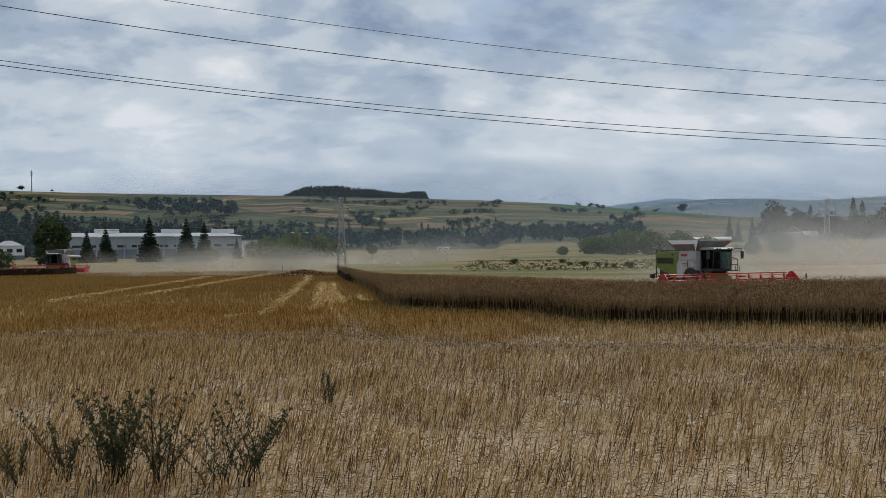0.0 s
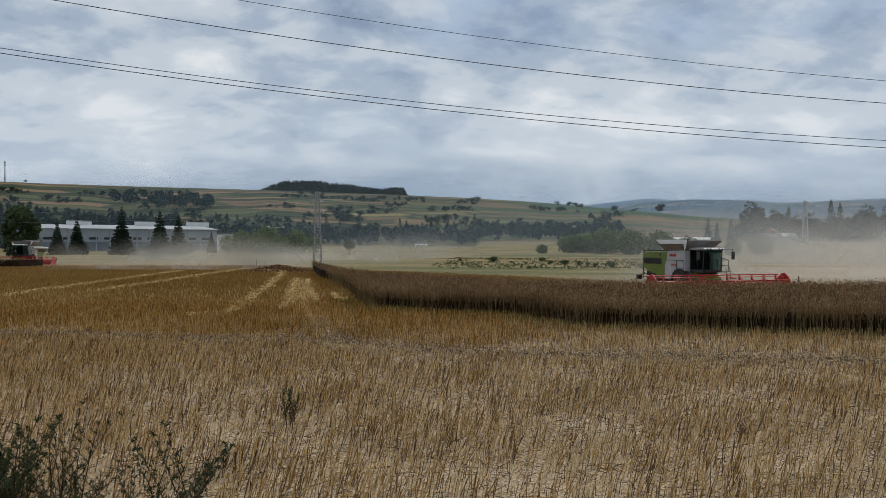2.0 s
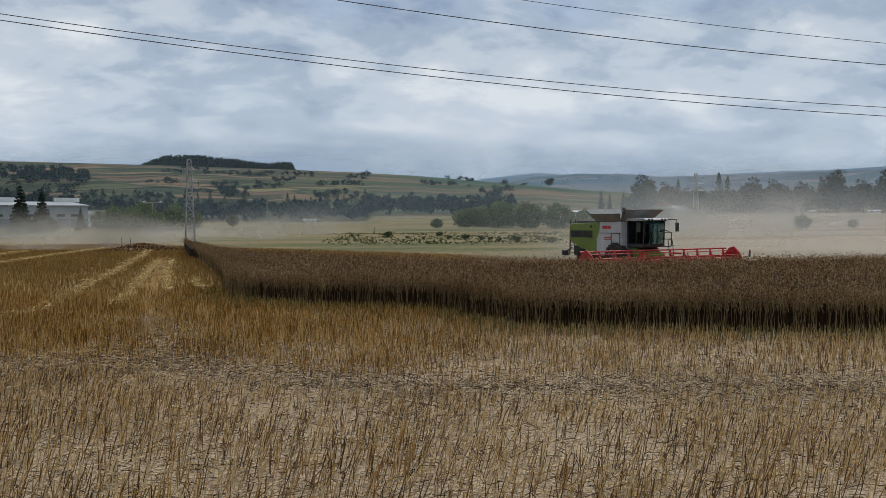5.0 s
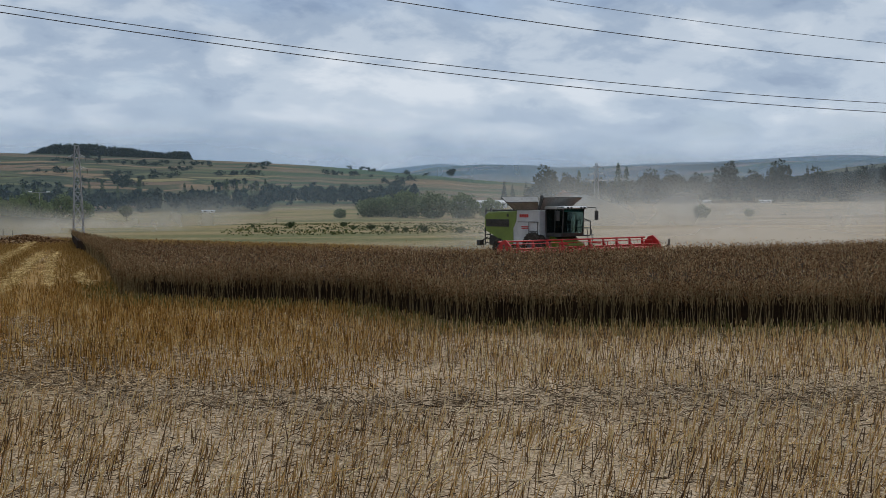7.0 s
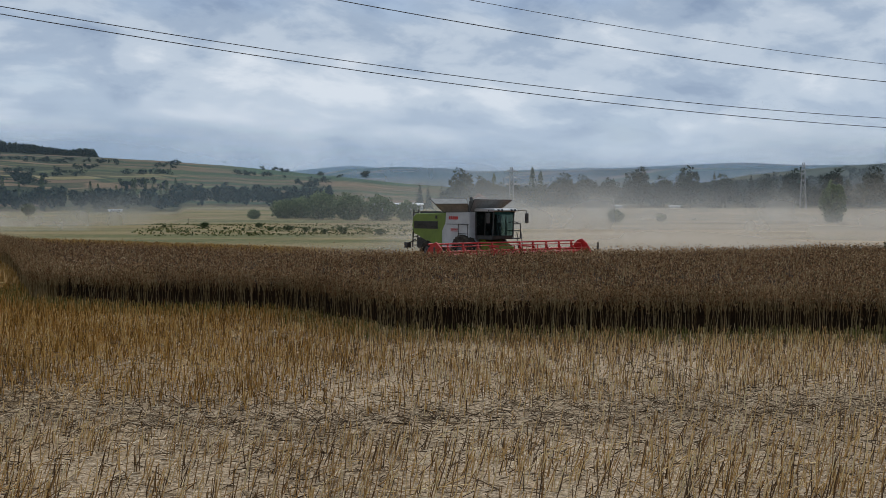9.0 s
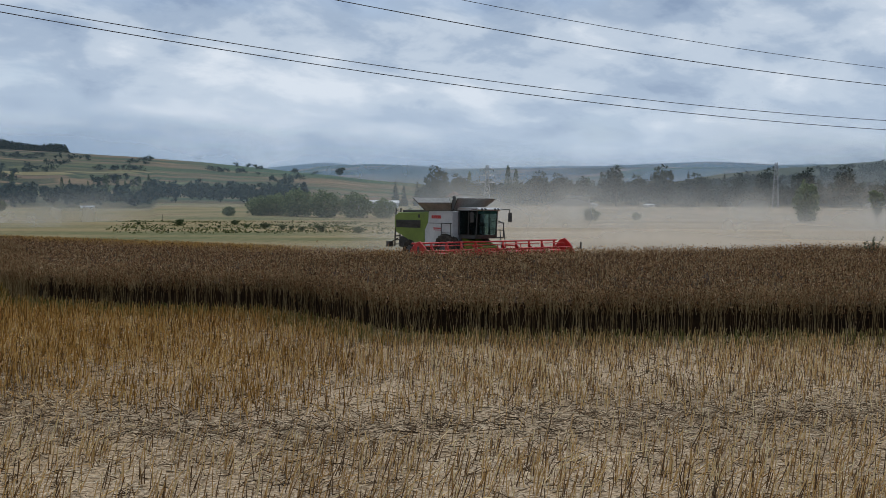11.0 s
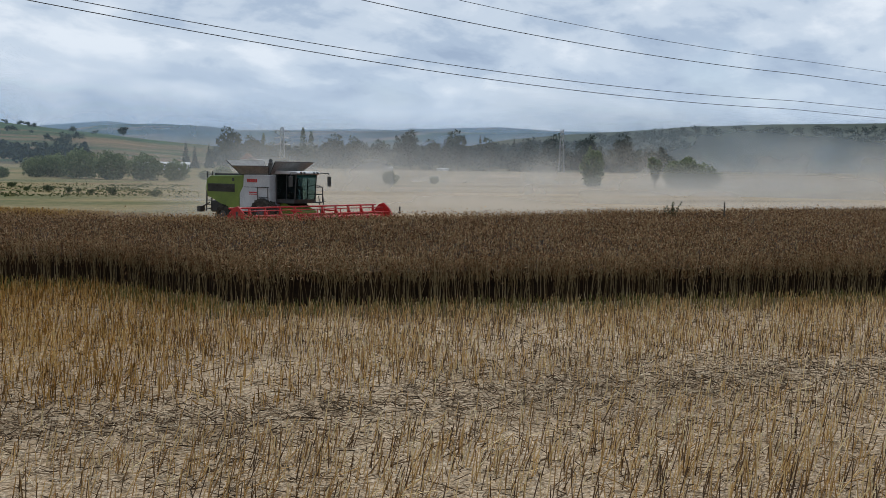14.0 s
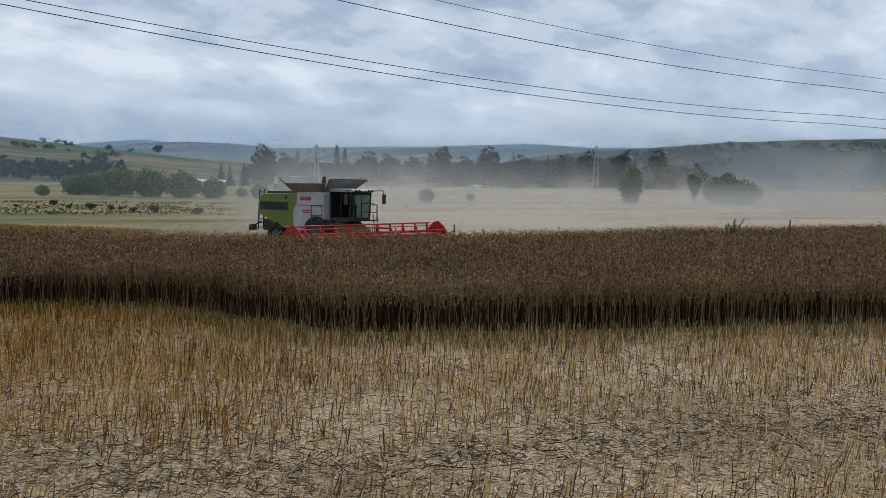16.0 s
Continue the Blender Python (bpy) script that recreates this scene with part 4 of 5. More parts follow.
    for y in (1.85, 2.25):
        rod(bm, (2.0, y, 0.6), (1.75, y, 2.2), 0.03)
    for i in range(5):
        box(bm, (1.80, 1.85, 0.68 + i * 0.28), (2.0, 2.25, 0.71 + i * 0.28))
    part("ladder", bm, M_DARK, c)
    # rear ladder and lamp bracket
    bm = bmesh.new()
    for y in (-1.25, -0.8):
        rod(bm, (-5.95, y, 1.0), (-5.8, y, 3.75), 0.05)
    for i in range(9):
        rod(bm, (-5.93 + i * 0.017, -1.25, 1.15 + i * 0.3), (-5.93 + i * 0.017, -0.8, 1.15 + i * 0.3), 0.035)
    part("rear_ladder", bm, M_DARK, c, "black rear service ladder")
    bm = rod(bmesh.new(), (-5.95, -1.25, 1.0), (-5.8, -1.25, 3.75), 0.035)
    rod(bm, (-6.2, -1.4, 1.3), (-5.4, -1.4, 1.6), 0.04)
    box(bm, (-6.45, -1.65, 0.95), (-6.1, -1.25, 1.35))
    part("rear_lamp_bracket", bm, M_DARK, c)
    part("straw_spreader", box(bmesh.new(), (-5.6, -1.1, 0.95), (-4.6, 1.1, 1.75)), M_DARK, c, bevel=0.05)
    for s in (-1, 1):
        wheel("front_wheel", c, 0.0, s * 1.45, 1.0, 0.8)
        wheel("rear_wheel", c, -3.9, s * 1.35, 0.75, 0.55)
    # feeder house and cutting header
    bm = prism(bmesh.new(), [(0.8, 1.9), (0.8, 1.1), (2.5, 0.45), (2.6, 1.25)], -0.8, 0.8)
    part("feeder_house", bm, M_GREEN, c, bevel=0.02)
    W = 6.7
    hd = new("header")
    hd.parent = c
    bm = box(bmesh.new(), (2.55, -W, 0.35), (2.65, W, 0.98))
    box(bm, (2.6, -W, 0.25), (4.0, W, 0.33))
    part("header_trough", bm, M_RED, hd)
    bm = bmesh.new()
    for z, r in ((1.04, 0.07), (1.56, 0.055)):
        rod(bm, (2.6, -W, z), (2.6, W, z), r)
    for i in range(11):
        y = -W + 0.3 + i * (2 * W - 0.6) / 10
        if abs(y) > 0.9:
            prism(bm, [(2.57, 1.02), (2.95, 1.02), (2.7, 1.3), (2.66, 1.6), (2.57, 1.6)], y - 0.05, y + 0.05)
    part("header_back_frame", bm, M_RED, hd)
    for s in (-1, 1):
        bm = prism(bmesh.new(), [(2.5, 0.3), (4.3, 0.2), (4.7, 0.35), (4.2, 0.9), (3.9, 1.35), (3.4, 1.72), (2.95, 1.6), (2.5, 1.15)], s * W - 0.06, s * W + 0.06)
        part("end_shield", bm, M_RED, hd, bevel=0.02)
        bm = rod(bmesh.new(), (4.6, s * (W + 0.02), 0.3), (5.4, s * (W + 0.1), 0.18), 0.09, 0.02)
        part("crop_divider", bm, M_RED, hd)
        bm = box(bmesh.new(), (4.15, s * (W + 0.8) - 0.06, 0.95), (4.2, s * (W + 0.8) + 0.06, 1.45))
        rod(bm, (4.17, s * W, 0.8), (4.17, s * (W + 0.8), 1.1), 0.025)
        part("end_marker", bm, M_DARK, hd, "small black width marker")
        bm = rod(bmesh.new(), (2.6, s * 0.03 + s * 1.5, 1.3), (3.5, s * 1.5, 1.3), 0.05)
        part("reel_arm", bm, M_RED, hd)
    bm = rod(bmesh.new(), (3.5, -W + 0.1, 0.86), (3.5, W - 0.1, 0.86), 0.08, seg=10)
    reel = part("reel_tube", bm, M_RED, hd)
    for i in range(5):
        a = i * math.tau / 5 + 0.5
        x, z = 3.5 + 0.56 * math.cos(a), 0.86 + 0.56 * math.sin(a)
        bm = rod(bmesh.new(), (x, -W + 0.12, z), (x, W - 0.12, z), 0.03, seg=6)
        for k in range(30):
            y = -W + 0.25 + k * (2 * W - 0.5) / 29
            rod(bm, (x, y, z), (x + 0.05, y, z - 0.2), 0.006, seg=3)
        part("reel_bat", bm, M_RED, hd)
    for k in range(7):
        y = -W + 0.15 + k * (2 * W - 0.3) / 6
        bm = bmesh.new()
        for i in range(5):
            a = i * math.tau / 5 + 0.5
            rod(bm, (3.5, y, 0.86), (3.5 + 0.56 * math.cos(a), y, 0.86 + 0.56 * math.sin(a)), 0.035, seg=6)
            b = a + math.tau / 5
            rod(bm, (3.5 + 0.3 * math.cos(a), y, 0.86 + 0.3 * math.sin(a)), (3.5 + 0.3 * math.cos(b), y, 0.86 + 0.3 * math.sin(b)), 0.03, seg=6)
        part("reel_spider", bm, M_RED, hd)
    bm = rod(bmesh.new(), (3.05, -W + 0.1, 0.65), (3.05, W - 0.1, 0.65), 0.28, seg=14)
    part("header_auger", bm, M_RED, hd)
    return c


harvester = build_combine("green and white combine harvester with a wide red header", pose(25.86, 62.49, 0.02, 0, 0, -70.4))
second = copy_thing(harvester, pose(*at(-23.0, 172), 0, 0, -92))
second.location.z = 0.02
tagged(second, "distant dusty combine harvester cutting beside a brown strip")

# ---- pylons and lines ----


def lattice_pylon(label, base, tall, wide, arms, turn, r=0.05, steel=None):
    steel = steel or M_STEEL
    p = thing("lattice_pylon", label, "pylon", "power pylons", pose(*base, 0, 0, turn))
    lv = int(tall / (wide * 1.05))
    def half(z):
        return wide / 2 * (1 - 0.62 * z / tall)
    corner = [(-1, -1), (1, -1), (1, 1), (-1, 1)]
    for sx, sy in corner:
        a = [(0, 0)]
        v0, v1 = [sx * half(0), sy * half(0), -0.3], [sx * half(tall), sy * half(tall), tall]
        np_part("leg", [sticks([v0], [v1], r * 1.5, r, 4)], steel, p)
    z = np.linspace(0.2, tall, lv + 1)
    for k in range(4):
        (ax, ay), (bx, by) = corner[k], corner[(k + 1) % 4]
        p0, p1 = [], []
        for za, zb in zip(z[:-1], z[1:]):
            ha, hb = half(za), half(zb)
            p0 += [(ax * ha, ay * ha, za), (bx * ha, by * ha, za), (ax * hb, ay * hb, zb)]
            p1 += [(bx * hb, by * hb, zb), (ax * hb, ay * hb, zb), (bx * hb, by * hb, zb)]
        np_part("bracing", [sticks(p0, p1, r * 0.7, r * 0.7, 3)], steel, p)
    for za, length in arms:
        h = half(za)
        for s in (-1, 1):
            p0 = [(s * h, -h, za), (s * h, h, za), (s * h, 0, za + tall * 0.035), (s * h, -h, za)]
            p1 = [(s * length, 0, za)] * 3 + [(s * (h + length) / 2, 0, za + tall * 0.018)]
            arm = np_part("cross_arm", [sticks(p0, p1, r * 0.8, r * 0.6, 3)], steel, p)
            np_part("insulator", [sticks([(s * length, 0, za)], [(s * length, 0, za - tall * 0.045)], r, r, 6)], M_DARK, arm)
    return p


lattice_pylon("slender grey steel lattice pylon at the field corner", (-11.8, 127.6, 0), 11.9, 1.3, [(9.0, 1.2), (10.5, 1.0)], 12, 0.045)
lattice_pylon("grey steel lattice pylon among distant trees", at(24.33, 470, 1), 23.4, 3.0, [(15.0, 4.0), (18.2, 3.7), (21.4, 3.2)], -24, 0.2, M_STEEL)
lattice_pylon("pale lattice pylon behind the dust", at(40.75, 520, 2), 26.0, 3.2, [(17, 4.6), (20.5, 4.0), (24, 3.2)], 60, 0.08)


def wire(a, b, curve, label, r):
    ks = np.linspace(-0.5, 2.0, 80)
    a, b = np.array(a), np.array(b)
    xy = a + (b - a) * ks[:, None]
    z = np.polyval(curve, np.minimum(ks, 1.04))
    pts = np.column_stack([xy, z])
    ob = new("power_line", mesh_from("power_line", *sticks(pts[:-1], pts[1:], r, r, 5), M_WIRE))
    return tagged(ob, label, "cable", "overhead conductors")


wire((-56.2, 99.9), (140.1, 112.2), (16.08, -27.5, 28.97), "dark overhead conductor sagging across the sky", 0.044)
wire((-56.2, 100.2), (148.8, 119.2), (16.2, -27.74, 28.39), "dark overhead conductor sagging across the sky", 0.050)
wire((-31.6, 83.3), (116.9, 93.7), (11.64, -21.21, 28.89), "dark overhead conductor sagging across the sky", 0.043)
wire((-13.6, 94.6), (124.1, 99.4), (10.0, -19.43, 31.88), "thin dark overhead conductor high above the field", 0.033)
for k, dz in enumerate((8.9, 10.4)):
    pts = np.array([[-13.2 + s * (at(-62, 330).x + 13.2), 127.6 + s * (at(-62, 330).y - 127.6), dz - 0.6 + 14 * s * s - 9 * s] for s in np.linspace(0, 1, 40)])
    tagged(new("service_line", mesh_from("service_line", *sticks(pts[:-1], pts[1:], 0.03, 0.03, 4), M_WIRE)), "thin cable running from the pylon past the halls", "cable", "pylon cables")

# ---- trees ----


def crown_points(n, rng, rx, rz, zc, lobes):
    """Leaf centres in clumps within an uneven crown."""
    lc = rng.normal(size=(lobes, 3))
    lc /= np.linalg.norm(lc, axis=1)[:, None]
    lc *= rng.uniform(0.2, 0.68, (lobes, 1))
    lr = rng.uniform(0.25, 0.48, lobes)
    k = rng.integers(0, lobes, n)
    d = rng.normal(size=(n, 3))
    d /= np.linalg.norm(d, axis=1)[:, None]
    q = lc[k] + d * (lr[k] * rng.uniform(0.6, 1.0, n))[:, None]
    return q * [rx, rx, rz] + [0, 0, zc]


def broad_tree(name, label, tall, wide, seed, mat, count=1500, bush=False):
    rng = np.random.default_rng(seed)
    t = thing(name, label, "bush" if bush else "tree")
    zc = tall * (0.42 if bush else 0.56)
    rz = tall - zc
    p0, p1, r0, r1 = [(0, 0, -0.2)], [(0, 0, zc)], [tall * 0.022], [tall * 0.012]
    for i in range(9):
        a = i * 2.4 + rng.uniform(0, 0.6)
        z0 = tall * rng.uniform(0.18 if bush else 0.28, 0.6)
        l = wide * rng.uniform(0.25, 0.42)
        p0.append((0, 0, z0))
        p1.append((math.cos(a) * l, math.sin(a) * l, z0 + tall * rng.uniform(0.08, 0.28)))
        r0.append(tall * 0.010)
        r1.append(tall * 0.003)
    np_part("trunk", [sticks(p0, p1, np.array(r0), np.array(r1), 6)], M_BARK, t)
    c = crown_points(count, rng, wide / 2, rz, zc, 26 if bush else 18)
    if bush:
        d = rng.normal(size=(count, 3))
        d /= np.linalg.norm(d, axis=1)[:, None]
        c0 = c.copy()
        bump = 1 + 0.16 * np.sin(d[:, 0] * 5 + seed) * np.sin(d[:, 1] * 6) + 0.1 * np.sin(d[:, 2] * 9 + d[:, 0] * 7)
        c = d * (rng.uniform(0.3, 1.0, count) ** 0.5 * bump)[:, None] * [wide / 2, wide / 2, tall * 0.5] + [0, 0, tall * 0.46]
        if tall < 2.5:
            c = c0 * [1, 1, 0.9]
            c[:, :2] *= 1 + 0.5 * rng.random((1, 2))
        c[:, 2] = np.maximum(c[:, 2], rng.uniform(0.0, 0.12, count) * tall)
    np_part("crown", [leaves(c, max(tall, wide) * (0.036 if count > 1000 else 0.062) * rng.uniform(0.6, 1.4, count), rng)], mat, t)
    return t


def spruce(name, label, tall, wide, seed, count=1600):
    rng = np.random.default_rng(seed)
    t = thing(name, label, "tree")
    np_part("trunk", [sticks([(0, 0, -0.2)], [(0, 0, tall)], tall * 0.018, tall * 0.003, 6)], M_BARK, t)
    s = 1 - np.sqrt(rng.random(count))
    s = 0.06 + 0.94 * s
    tier = np.round(s * 15) / 15
    s = np.clip(s * 0.45 + tier * 0.55, 0.05, 1)
    a = rng.uniform(0, 2 * np.pi, count)
    k = 1 + 0.22 * np.sin(a * 5 + tier * 40)
    r = (1 - s) * wide / 2 * np.sqrt(rng.random(count)) * k + 0.05
    c = np.column_stack([np.cos(a) * r, np.sin(a) * r, s * tall - r * 0.25])
    np_part("crown", [leaves(c, tall * 0.036 * rng.uniform(0.6, 1.4, count) * (1.25 - 0.6 * s), rng, 0.3)], M_NEEDLE, t)
    return t


def poplar(name, label, tall, wide, seed, count=900):
    rng = np.random.default_rng(seed)
    t = thing(name, label, "tree")
    np_part("trunk", [sticks([(0, 0, -0.2)], [(0, 0, tall * 0.9)], tall * 0.014, tall * 0.003, 6)], M_BARK, t)
    s = rng.uniform(0.1, 1, count)
    r = wide / 2 * np.sin(np.clip(s, 0, 1) ** 0.75 * np.pi) ** 0.7 * np.sqrt(rng.random(count)) + 0.05
    a = rng.uniform(0, 2 * np.pi, count)
    c = np.column_stack([np.cos(a) * r, np.sin(a) * r, s * tall])
    np_part("crown", [leaves(c, tall * 0.022 * rng.uniform(0.6, 1.4, count), rng)], M_LEAF, t)
    return t


def stand(make, spots, group, *args):
    """Build a tree once and set its copies: spots are (angle, distance, scale, turn)."""
    first = None
    for az, dist, k, turn in spots:
        m = pose(*at(az, dist, ground_at(az, dist) if dist > 140 else 0.0), 0, 0, turn) @ Matrix.Diagonal((k, k, k, 1))
        if first is None:
            first = make(*args)
            tagged(first, group=group)
            first.matrix_basis = m
            proto = first
        else:
            o = copy_thing(proto, Matrix.Identity(4))
            o.matrix_basis = m
    return first


# trees in the dusty field
stand(broad_tree, [(42.3, 285, 1.0, 0)], "field trees", "field_tree", "slender leafy tree veiled by dust", 11.4, 6.6, 21, M_LEAF_PALE, 2600, True)
stand(broad_tree, [(45.86, 285, 1.0, 40)], "field trees", "field_tree", "thin open tree beside a clump veiled by dust", 9.6, 5.2, 22, M_LEAF_PALE, 900)
stand(broad_tree, [(47.5, 285, 1.0, 80), (48.7, 290, 0.75, 10)], "field trees", "field_tree", "wide bushy tree clump veiled by dust", 8.8, 11.6, 23, M_LEAF_PALE, 3000, True)
stand(broad_tree, [(30.4, 275, 1.0, 0), (33.0, 285, 0.6, 90)], "dusty bushes", "field_bush", "round bush in the dusty field", 4.0, 4.6, 24, M_LEAF_PALE, 700, True)
stand(broad_tree, [(-2.95, 300, 1.0, 0)], "field trees", "field_tree", "small lone round tree at the meadow edge", 5.6, 5.6, 25, M_LEAF)
# round willow bushes at the meadow's far side
stand(broad_tree, [(18.2, 285, 0.86, 0), (19.8, 300, 0.42, 30), (9.2, 300, 0.45, 60)], "meadow willows", "willow_bush", "round bright green willow bush at the meadow edge", 7.0, 8.4, 26, M_LEAF_PALE, 2600, True)
stand(broad_tree, [(16.55, 288, 0.86, 0), (14.75, 292, 0.92, 70), (13.1, 300, 0.98, 140), (11.9, 312, 0.8, 200), (10.9, 310, 0.7, 250), (20.8, 290, 0.5, 20), (22.4, 300, 0.7, 110)],
      "meadow willows", "willow_bush", "broad grey-green willow bush at the meadow edge", 9.0, 11.2, 27, M_LEAF_PALE, 2600, True)
# low shrubs on the meadow
stand(broad_tree, [(6.4, 187, 1.0, 0), (9.5, 200, 0.75, 50), (14.4, 148, 0.85, 100), (12.2, 158, 0.7, 160), (11.2, 166, 0.8, 220), (13.3, 152, 0.55, 10), (10.2, 178, 0.45, 80), (7.6, 180, 0.4, 130), (16.6, 140, 0.75, 30),
                   (4.2, 200, 0.45, 200), (12.7, 162, 0.5, 300), (8.6, 172, 0.35, 340)],
      "meadow shrubs", "shrub", "low dark green shrub in the dry meadow", 1.7, 2.1, 28, M_LEAF, 460, True)
# low green scrub between the shrubs
rs = np.random.default_rng(77)
spots = np.array([tuple(at(a, r)) for a, r in zip(rs.uniform(3.0, 18.5, 260), rs.uniform(138, 245, 260))])
big = np.repeat(rs.uniform(0.35, 1.0, 260) ** 2, 9)
tufts = np.repeat(spots, 9, axis=0) + rs.normal(0, 1, (260 * 9, 3)) * [1.3, 1.3, 0.0]
tufts[:, 2] = np.abs(rs.normal(0, 0.17, len(tufts))) * big + 0.03
tagged(np_part("scrub", [leaves(tufts, rs.uniform(0.16, 0.34, len(tufts)), rs, 0.0, 0.5)], M_SCRUB), "low green scrub and tall weeds in the meadow", "scrub", kind="stuff")
# spruces and broad trees in front of the halls
stand(spruce, [(-20.3, 300, 0.85, 0), (-19.2, 305, 0.95, 60), (-16.7, 300, 1.2, 120), (-14.5, 300, 1.15, 200), (-13.4, 306, 1.05, 260), (-11.4, 330, 0.6, 20)],
      "spruces by the hall", "spruce", "dark pointed spruce in front of the long hall", 12.5, 6.4, 31, 2600)
stand(broad_tree, [(-22.3, 285, 1.0, 0)], "trees by the hall", "broad_tree", "large dark broadleaf tree beside the white office building", 15.0, 10.5, 32, M_LEAF, 3600, True)
stand(broad_tree, [(-26.5, 230, 1.0, 0), (-27.6, 225, 1.1, 60), (-25.4, 235, 0.75, 120), (-19.0, 310, 0.7, 80), (-16.4, 312, 0.6, 10), (-13.0, 315, 0.7, 180)],
      "trees by the hall", "bushy_tree", "bushy green tree near the halls", 6.2, 8.0, 33, M_LEAF, 1400, True)
stand(broad_tree, [(-9.6, 320, 1.0, 0), (-8.6, 300, 0.95, 70), (-7.4, 290, 0.8, 140), (-6.3, 300, 1.05, 200), (-7.9, 340, 1.2, 260), (-10.4, 335, 0.8, 310), (-5.2, 330, 0.8, 20)],
      "trees behind the pylon", "bushy_tree", "fresh green bushy tree behind the field corner", 8.5, 8.0, 34, M_LEAF_PALE, 1500, True)
# poplar row on the slope's foot
RP = random.Random(4)
stand(poplar, [(-14 + i * 0.9 + RP.uniform(-0.3, 0.3) if i < 14 else 0.2 + (i - 14) * 0.42 + RP.uniform(-0.15, 0.15), 640 + RP.uniform(-20, 40), RP.uniform(0.65, 1.15), RP.uniform(0, 360)) for i in range(26)],
      "poplar row", "poplar", "dark slender poplar in a far row", 16.0, 3.4, 35, 500)
stand(poplar, [(25.57, 545, 1.2, 0), (26.05, 548, 1.1, 90), (23.3, 540, 1.0, 45), (30.3, 560, 0.9, 10)], "poplar row", "poplar", "tall dark poplar above the far trees", 19.0, 4.0, 36, 600)
stand(broad_tree, [(21.5, 520, 1.15, 0), (22.6, 530, 0.95, 60), (27.3, 540, 1.05, 120), (23.6, 520, 0.75, 200), (31.9, 560, 1.3, 250), (34.7, 560, 1.28, 300), (33.2, 570, 1.0, 30), (30.0, 560, 0.95, 70),
                   (36.6, 570, 1.05, 20), (28.7, 545, 1.0, 10), (38.7, 580, 1.05, 80), (40.2, 580, 1.2, 170), (25.2, 525, 0.65, 300), (42.4, 585, 1.2, 220), (44.2, 590, 1.2, 100)],
      "far trees", "broad_tree", "tall dark broadleaf tree in the far tree belt", 19.0, 15.0, 37, M_NEEDLE, 1300)
stand(broad_tree, [(15.7, 1440, 1.0, 0)], "hill trees", "hill_tree", "lone dark tree on the green hill", 15.0, 18.0, 38, M_NEEDLE, 500)
stand(spruce, [(18.9, 470, 0.95, 0), (19.4, 475, 0.8, 50), (20.2, 480, 0.9, 100), (36.0, 565, 1.5, 10), (38.0, 570, 1.45, 60), (33.9, 560, 1.4, 20), (29.3, 560, 1.2, 30)],
      "far spruces", "spruce", "dark far spruce above the tree belt", 14.0, 5.5, 39, 700)


def woodland(label, spots, rng, mat, conifer):
    """A far wood: many ragged crowns in one piece. spots are (angle, distance, height, width)."""
    pieces = []
    for az, dist, h, w in spots:
        base = np.array(at(az, dist, ground_at(az, dist)))
        n = 70
        if conifer:
            s = 1 - np.sqrt(rng.random(n))
            r = (1 - s) * w / 2 * np.sqrt(rng.random(n))
            a = rng.uniform(0, 6.28, n)
            c = np.column_stack([np.cos(a) * r, np.sin(a) * r, s * h])
        else:
            c = crown_points(n, rng, w / 2, h * 0.5, h * 0.52, 7)
        pieces.append(leaves(base + c, h * 0.11 * rng.uniform(0.6, 1.4, n), rng))
    ob = np_part("woodland", pieces, mat)
    return tagged(ob, label, "trees", kind="stuff")


RW = np.random.default_rng(17)
U = RW.uniform
woodland("dark conifer wood on the crest of the hill", [(a, U(1470, 1500), U(0.85, 1.1) * float(np.interp(a, [-8.0, -7.4, -6.8, -5.2, -2.9, -1.0, -0.2, 0.45], [3, 9.5, 14.5, 17, 13.5, 9, 12, 11.5])), U(8, 12)) for a in U(-8.0, 0.45, 620)], RW, M_NEEDLE, True)
woodland("dark mixed wood behind the long hall", [(U(-34, -11.5), U(430, 560), U(9, 17), U(7, 12)) for _ in range(420)], RW, M_NEEDLE, True)
woodland("dark conifer wood climbing the slope behind the halls", [(a, U(590, float(np.interp(a, [-34, -22, -18, -13], [900, 860, 740, 640]))), U(11, 18), U(8, 13)) for a in U(-34, -13, 420)], RW, M_NEEDLE, True)
woodland("bushy tree belt at the foot of the slope", [(U(-12, 13.5), U(560, 640), U(8, 15), U(9, 15)) for _ in range(230)], RW, M_WOOD, False)
woodland("scattered hedges and copses on the slope", [(a + U(-0.8, 0.8), d + U(-12, 12), U(4, 9), U(7, 14)) for a, d in zip(np.repeat(U(-34, 14, 60), 7), np.repeat(U(760, 1260, 60), 7))], RW, M_WOOD, False)
woodland("dark copse on the strip-field slope", [(U(-16.5, -11), U(960, 1120), U(8, 14), U(10, 16)) for _ in range(80)], RW, M_WOOD, False)
woodland("far tree belt behind the dusty field", [(U(20.5, 47), U(560, 680), U(9, 17), U(9, 15)) for _ in range(420)], RW, M_WOOD, False)
woodland("wooded slope in the haze", [(U(35, 43.5), U(600, 900), U(10, 16), U(10, 16)) for _ in range(300)], RW, M_WOOD, False)
woodland("trees along the plain's edge", [(U(43, 62), U(640, 1150), U(7, 11), U(12, 20)) for _ in range(420)], RW, M_WOOD, False)

# ---- buildings ----


